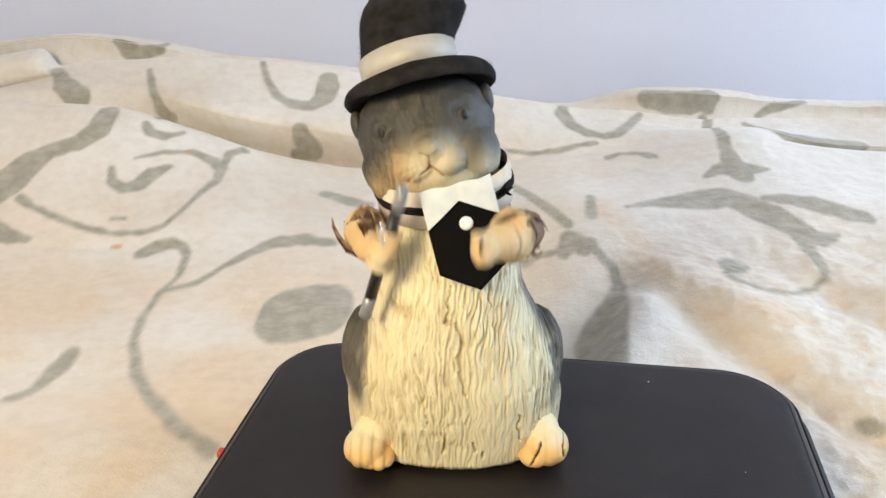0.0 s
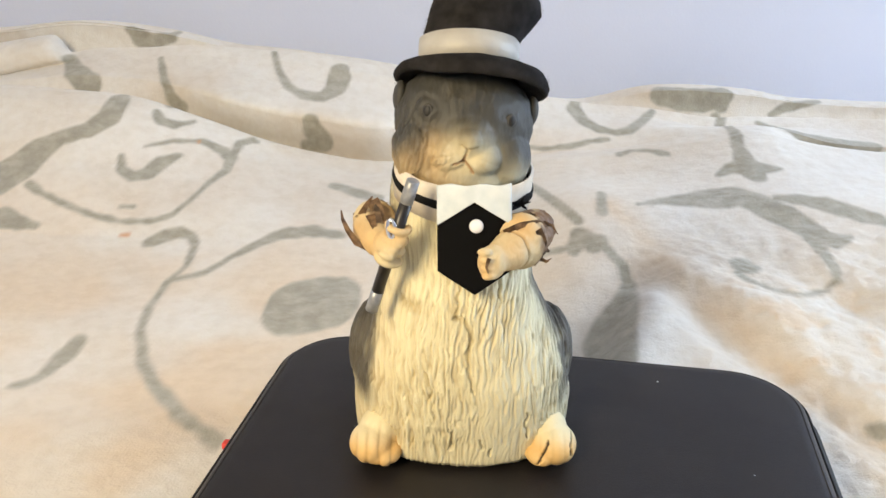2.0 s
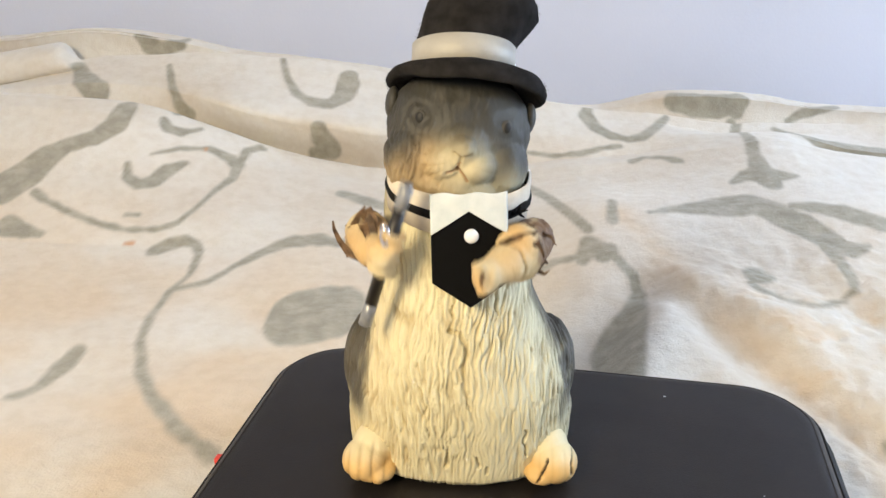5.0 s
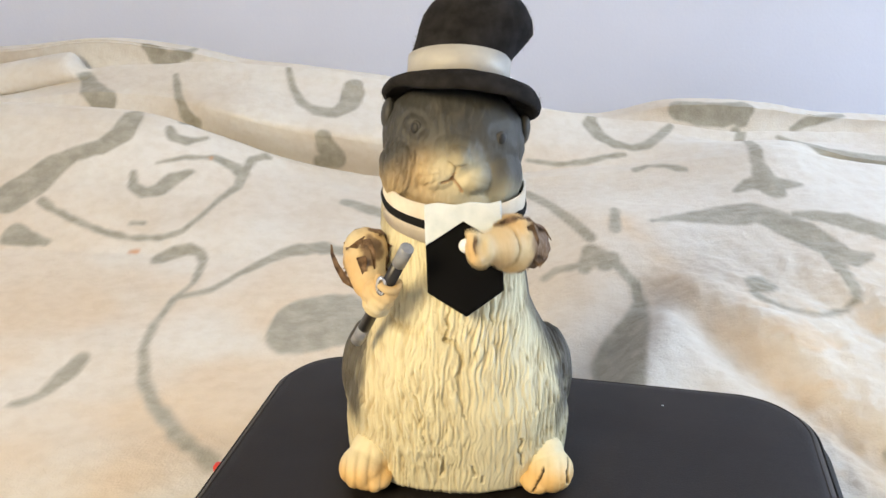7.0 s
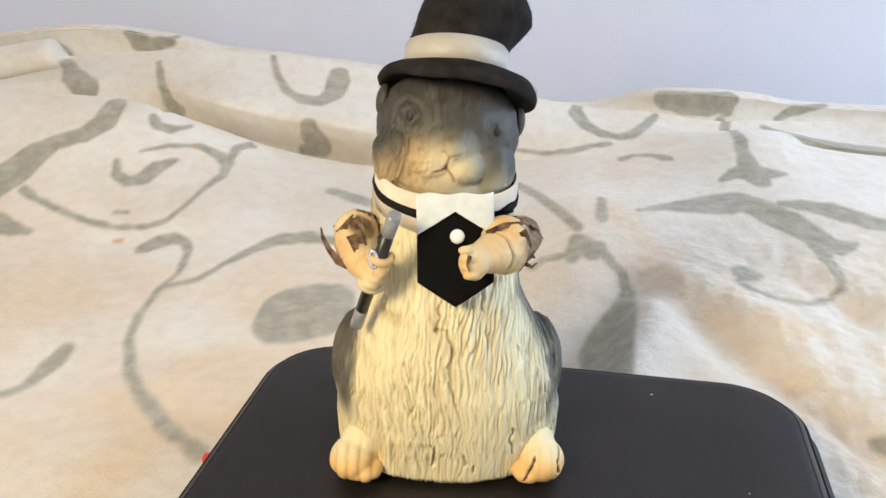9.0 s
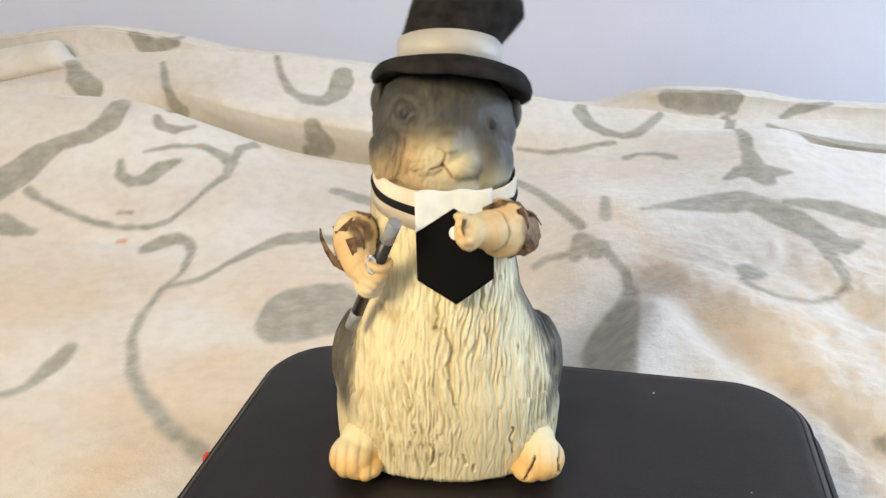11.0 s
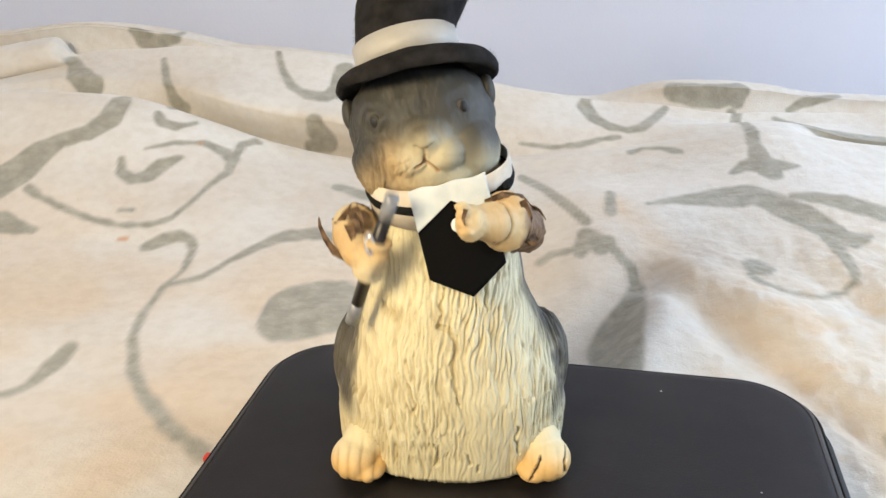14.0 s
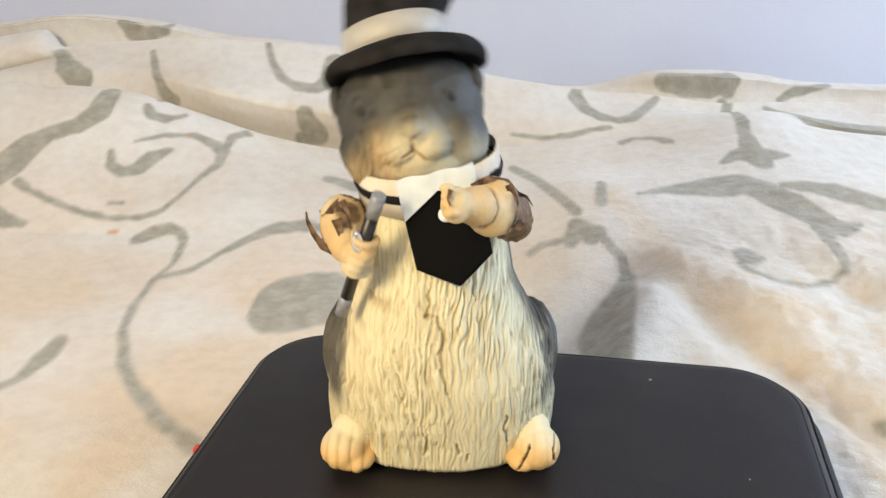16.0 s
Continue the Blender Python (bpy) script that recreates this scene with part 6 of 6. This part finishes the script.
LEFT_ROWS = [
    (0, -0.0015, -0.0020, -0.0093, -24.8, -1.7, 0.6),
    (0.1, -0.0029, -0.0161, -0.0175, -56.6, -5.3, 4.9),
    (0.2, -0.0021, -0.0079, -0.0124, -35.5, -2.7, 2.4),
    (0.3, -0.0019, -0.0058, -0.0111, -29.9, -1.9, 1.7),
    (0.4, -0.0020, -0.0065, -0.0115, -31.7, -2.2, 1.9),
    (0.5, -0.0018, -0.0025, -0.0115, -26.9, -1.8, 1.0),
    (1, -0.0022, -0.0022, -0.0095, -26.9, -0.2, 0.1),
    (1.5, -0.0015, -0.0019, -0.0088, -24.6, -1.7, 0.5),
    (2, -0.0019, -0.0019, -0.0089, -24.7, -1.6, -0.3),
    (2.5, -0.0008, -0.0013, -0.0062, -22.9, -2.3, 0.6),
    (2.6, -0.0015, -0.0015, -0.0084, -17.0, -0.1, 0.5),
    (2.7, -0.0014, -0.0008, -0.0077, -9.2, 1.4, 0.8),
    (2.8, -0.0014, -0.0008, -0.0077, -9.2, 1.4, 0.8),
    (2.9, -0.0024, -0.0112, -0.0145, -44.1, -3.7, 3.4),
    (3, -0.0027, -0.0099, -0.0173, -44.2, -3.3, 3.6),
    (3.1, -0.0015, -0.0015, -0.0084, -17.0, -0.1, 0.5),
    (3.2, -0.0014, -0.0008, -0.0077, -9.2, 1.4, 0.8),
    (3.3, -0.0014, -0.0007, -0.0078, -14.1, 0.3, 0.3),
    (3.4, -0.0023, -0.0103, -0.0139, -41.9, -3.5, 3.1),
    (3.5, -0.0031, -0.0135, -0.0149, -46.2, -2.6, 3.9),
    (3.6, -0.0017, -0.0031, -0.0094, -22.0, -0.9, 0.9),
    (3.7, -0.0014, -0.0008, -0.0077, -9.2, 1.4, 0.8),
    (3.8, -0.0014, -0.0007, -0.0078, -14.1, 0.3, 0.3),
    (3.9, -0.0028, -0.0150, -0.0169, -53.9, -4.9, 4.5),
    (4, -0.0021, -0.0079, -0.0124, -35.5, -2.7, 2.4),
    (4.1, -0.0015, -0.0009, -0.0080, -15.0, 0.2, 0.4),
    (4.2, -0.0014, -0.0013, -0.0080, -9.5, 1.5, 1.0),
    (4.3, -0.0015, -0.0012, -0.0082, -16.0, 0.0, 0.4),
    (4.4, -0.0029, -0.0161, -0.0175, -56.6, -5.3, 4.9),
    (4.5, -0.0020, -0.0065, -0.0115, -31.7, -2.2, 1.9),
    (4.6, -0.0014, -0.0002, -0.0075, -11.8, 0.7, 0.3),
    (4.7, -0.0014, -0.0008, -0.0077, -9.2, 1.4, 0.8),
    (4.8, -0.0018, -0.0041, -0.0100, -24.9, -1.3, 1.2),
    (4.9, -0.0029, -0.0161, -0.0175, -56.6, -5.3, 4.9),
    (5, -0.0019, -0.0052, -0.0107, -28.2, -1.7, 1.6),
    (5.1, -0.0013, -0.0002, -0.0074, -9.2, 1.3, 0.5),
    (5.2, -0.0013, -0.0004, -0.0075, -9.1, 1.4, 0.6),
    (5.3, -0.0021, -0.0079, -0.0124, -35.5, -2.7, 2.4),
    (5.4, -0.0028, -0.0150, -0.0169, -53.9, -4.9, 4.5),
    (5.5, -0.0017, -0.0031, -0.0094, -22.0, -0.9, 0.9),
    (5.6, -0.0014, -0.0013, -0.0080, -9.5, 1.5, 1.0),
    (5.7, -0.0014, -0.0002, -0.0075, -11.8, 0.7, 0.3),
    (5.8, -0.0023, -0.0095, -0.0134, -39.7, -3.2, 2.8),
    (5.9, -0.0028, -0.0150, -0.0169, -53.9, -4.9, 4.5),
    (6, -0.0013, -0.0013, -0.0072, -8.7, 0.8, 0.4),
    (6.1, -0.0014, -0.0013, -0.0080, -9.5, 1.5, 1.0),
    (6.2, -0.0013, 0.0000, -0.0073, -9.9, 1.1, 0.3),
    (6.3, -0.0028, -0.0150, -0.0169, -53.9, -4.9, 4.5),
    (6.4, -0.0029, -0.0161, -0.0175, -56.6, -5.3, 4.9),
    (6.5, -0.0009, -0.0012, -0.0065, -7.9, -0.5, 0.2),
    (6.6, -0.0013, -0.0004, -0.0075, -9.1, 1.4, 0.6),
    (6.7, -0.0014, -0.0007, -0.0078, -14.1, 0.3, 0.3),
    (6.8, -0.0029, -0.0172, -0.0182, -59.3, -5.6, 5.2),
    (6.9, -0.0019, -0.0058, -0.0111, -29.9, -1.9, 1.7),
    (7, -0.0025, -0.0018, -0.0092, -6.4, 4.6, 0.8),
    (7.1, -0.0015, -0.0024, -0.0086, -10.7, 1.5, 1.5),
    (7.2, -0.0018, -0.0041, -0.0100, -24.9, -1.3, 1.2),
    (7.3, -0.0029, -0.0172, -0.0182, -59.3, -5.6, 5.2),
    (7.4, -0.0021, -0.0072, -0.0120, -33.6, -2.4, 2.1),
    (7.5, -0.0011, -0.0009, -0.0046, -4.3, 3.2, 1.2),
    (7.6, -0.0015, -0.0024, -0.0086, -10.7, 1.5, 1.5),
    (7.7, -0.0020, -0.0065, -0.0115, -31.7, -2.2, 1.9),
    (7.8, -0.0028, -0.0150, -0.0169, -53.9, -4.9, 4.5),
    (7.9, -0.0019, -0.0052, -0.0107, -28.2, -1.7, 1.6),
    (8, -0.0016, -0.0015, -0.0081, -6.2, 4.0, 2.1),
    (8.1, -0.0013, -0.0004, -0.0075, -9.1, 1.4, 0.6),
    (8.2, -0.0023, -0.0103, -0.0139, -41.9, -3.5, 3.1),
    (8.3, -0.0028, -0.0150, -0.0169, -53.9, -4.9, 4.5),
    (8.4, -0.0019, -0.0052, -0.0107, -28.2, -1.7, 1.6),
    (8.5, -0.0023, -0.0015, -0.0079, -3.9, 4.3, 0.5),
    (8.6, -0.0014, -0.0013, -0.0080, -9.5, 1.5, 1.0),
    (8.7, -0.0022, -0.0087, -0.0129, -37.6, -2.9, 2.6),
    (8.8, -0.0024, -0.0112, -0.0145, -44.1, -3.7, 3.4),
    (8.9, -0.0017, -0.0036, -0.0097, -23.4, -1.1, 1.1),
    (9, -0.0003, -0.0009, -0.0050, -10.9, -1.6, 0.8),
    (9.2, -0.0017, -0.0031, -0.0094, -22.0, -0.9, 0.9),
    (10.9, -0.0017, -0.0031, -0.0094, -22.0, -0.9, 0.9),
    (11, -0.0013, -0.0004, -0.0075, -9.1, 1.4, 0.6),
    (11.1, -0.0014, -0.0008, -0.0077, -9.2, 1.4, 0.8),
    (11.2, -0.0019, -0.0058, -0.0111, -29.9, -1.9, 1.7),
    (11.3, -0.0028, -0.0150, -0.0169, -53.9, -4.9, 4.5),
    (11.4, -0.0021, -0.0079, -0.0124, -35.5, -2.7, 2.4),
    (11.5, -0.0014, -0.0020, -0.0106, -7.5, 2.2, 2.3),
    (11.6, -0.0015, -0.0024, -0.0086, -10.7, 1.5, 1.5),
    (11.7, -0.0017, -0.0031, -0.0094, -22.0, -0.9, 0.9),
    (11.8, -0.0026, -0.0130, -0.0156, -48.9, -4.3, 3.9),
    (11.9, -0.0017, -0.0031, -0.0094, -22.0, -0.9, 0.9),
    (12, -0.0018, -0.0016, -0.0082, -6.7, 3.0, 1.0),
    (12.1, -0.0014, -0.0007, -0.0078, -14.1, 0.3, 0.3),
    (12.2, -0.0029, -0.0161, -0.0175, -56.6, -5.3, 4.9),
    (12.3, -0.0021, -0.0079, -0.0124, -35.5, -2.7, 2.4),
    (12.4, -0.0017, -0.0031, -0.0094, -22.0, -0.9, 0.9),
    (12.5, -0.0026, -0.0020, -0.0102, -7.7, 4.7, 1.2),
    (12.6, -0.0013, -0.0006, -0.0076, -9.1, 1.4, 0.7),
    (12.7, -0.0029, -0.0161, -0.0175, -56.6, -5.3, 4.9),
    (12.8, -0.0023, -0.0103, -0.0139, -41.9, -3.5, 3.1),
    (12.9, -0.0013, 0.0000, -0.0073, -9.9, 1.1, 0.3),
    (13, -0.0004, -0.0012, -0.0069, -9.9, -0.6, 1.5),
    (13.1, -0.0019, -0.0052, -0.0107, -28.2, -1.7, 1.6),
    (13.2, -0.0029, -0.0172, -0.0182, -59.3, -5.6, 5.2),
    (13.3, -0.0019, -0.0058, -0.0111, -29.9, -1.9, 1.7),
    (13.4, -0.0014, -0.0005, -0.0077, -13.3, 0.4, 0.3),
    (13.5, -0.0010, -0.0015, -0.0080, -9.3, 0.3, 1.0),
    (13.6, -0.0018, -0.0041, -0.0100, -24.9, -1.3, 1.2),
    (13.7, -0.0029, -0.0172, -0.0182, -59.3, -5.6, 5.2),
    (13.8, -0.0021, -0.0079, -0.0124, -35.5, -2.7, 2.4),
    (13.9, -0.0014, -0.0010, -0.0079, -9.3, 1.5, 0.9),
    (14, -0.0016, -0.0017, -0.0080, -18.3, -0.3, -0.1),
    (14.1, -0.0023, -0.0103, -0.0139, -41.9, -3.5, 3.1),
    (14.2, -0.0026, -0.0130, -0.0156, -48.9, -4.3, 3.9),
    (14.3, -0.0015, -0.0012, -0.0082, -16.0, 0.0, 0.4),
    (14.4, -0.0014, -0.0013, -0.0080, -9.5, 1.5, 1.0),
    (14.5, -0.0005, -0.0017, -0.0087, -18.3, -1.6, 2.1),
    (14.6, -0.0023, -0.0095, -0.0134, -39.7, -3.2, 2.8),
    (14.7, -0.0026, -0.0130, -0.0156, -48.9, -4.3, 3.9),
    (14.8, -0.0015, -0.0015, -0.0084, -17.0, -0.1, 0.5),
    (14.9, -0.0015, -0.0024, -0.0086, -10.7, 1.5, 1.5),
    (15, -0.0020, -0.0032, -0.0134, -29.6, -3.1, 1.0),
    (15.1, -0.0028, -0.0150, -0.0169, -53.9, -4.9, 4.5),
    (15.2, -0.0029, -0.0161, -0.0175, -56.6, -5.3, 4.9),
    (15.3, -0.0029, -0.0167, -0.0179, -58.2, -5.5, 5.1),
    (15.5, -0.0024, -0.0163, -0.0156, -46.6, -4.1, 4.9),
    (15.7, -0.0029, -0.0167, -0.0179, -58.2, -5.5, 5.1),
    (15.8, -0.0023, -0.0095, -0.0134, -39.7, -3.2, 2.8),
    (15.9, -0.0013, -0.0004, -0.0075, -9.1, 1.4, 0.6),
    (16, -0.0012, -0.0014, -0.0071, -13.8, -0.6, 0.0),
]


def motions():
    def keyed(rows, origin):
        return [(t, Matrix.Translation(origin) @ pose(x, y, z, rx, ry, rz)) for t, x, y, z, rx, ry, rz in rows]

    walk(head, keyed(HEAD_ROWS, NECK - BASE))
    walk(hat, keyed(HEAD_ROWS, NECK))
    walk(bib, keyed(VEST_ROWS, NECK))
    walk(arm_right, keyed(RIGHT_ROWS, SHOULDER_R - BASE))
    walk(arm_left, keyed(LEFT_ROWS, SHOULDER_L - BASE))
    walk(cane, keyed(LEFT_ROWS, SHOULDER_L))


motions()
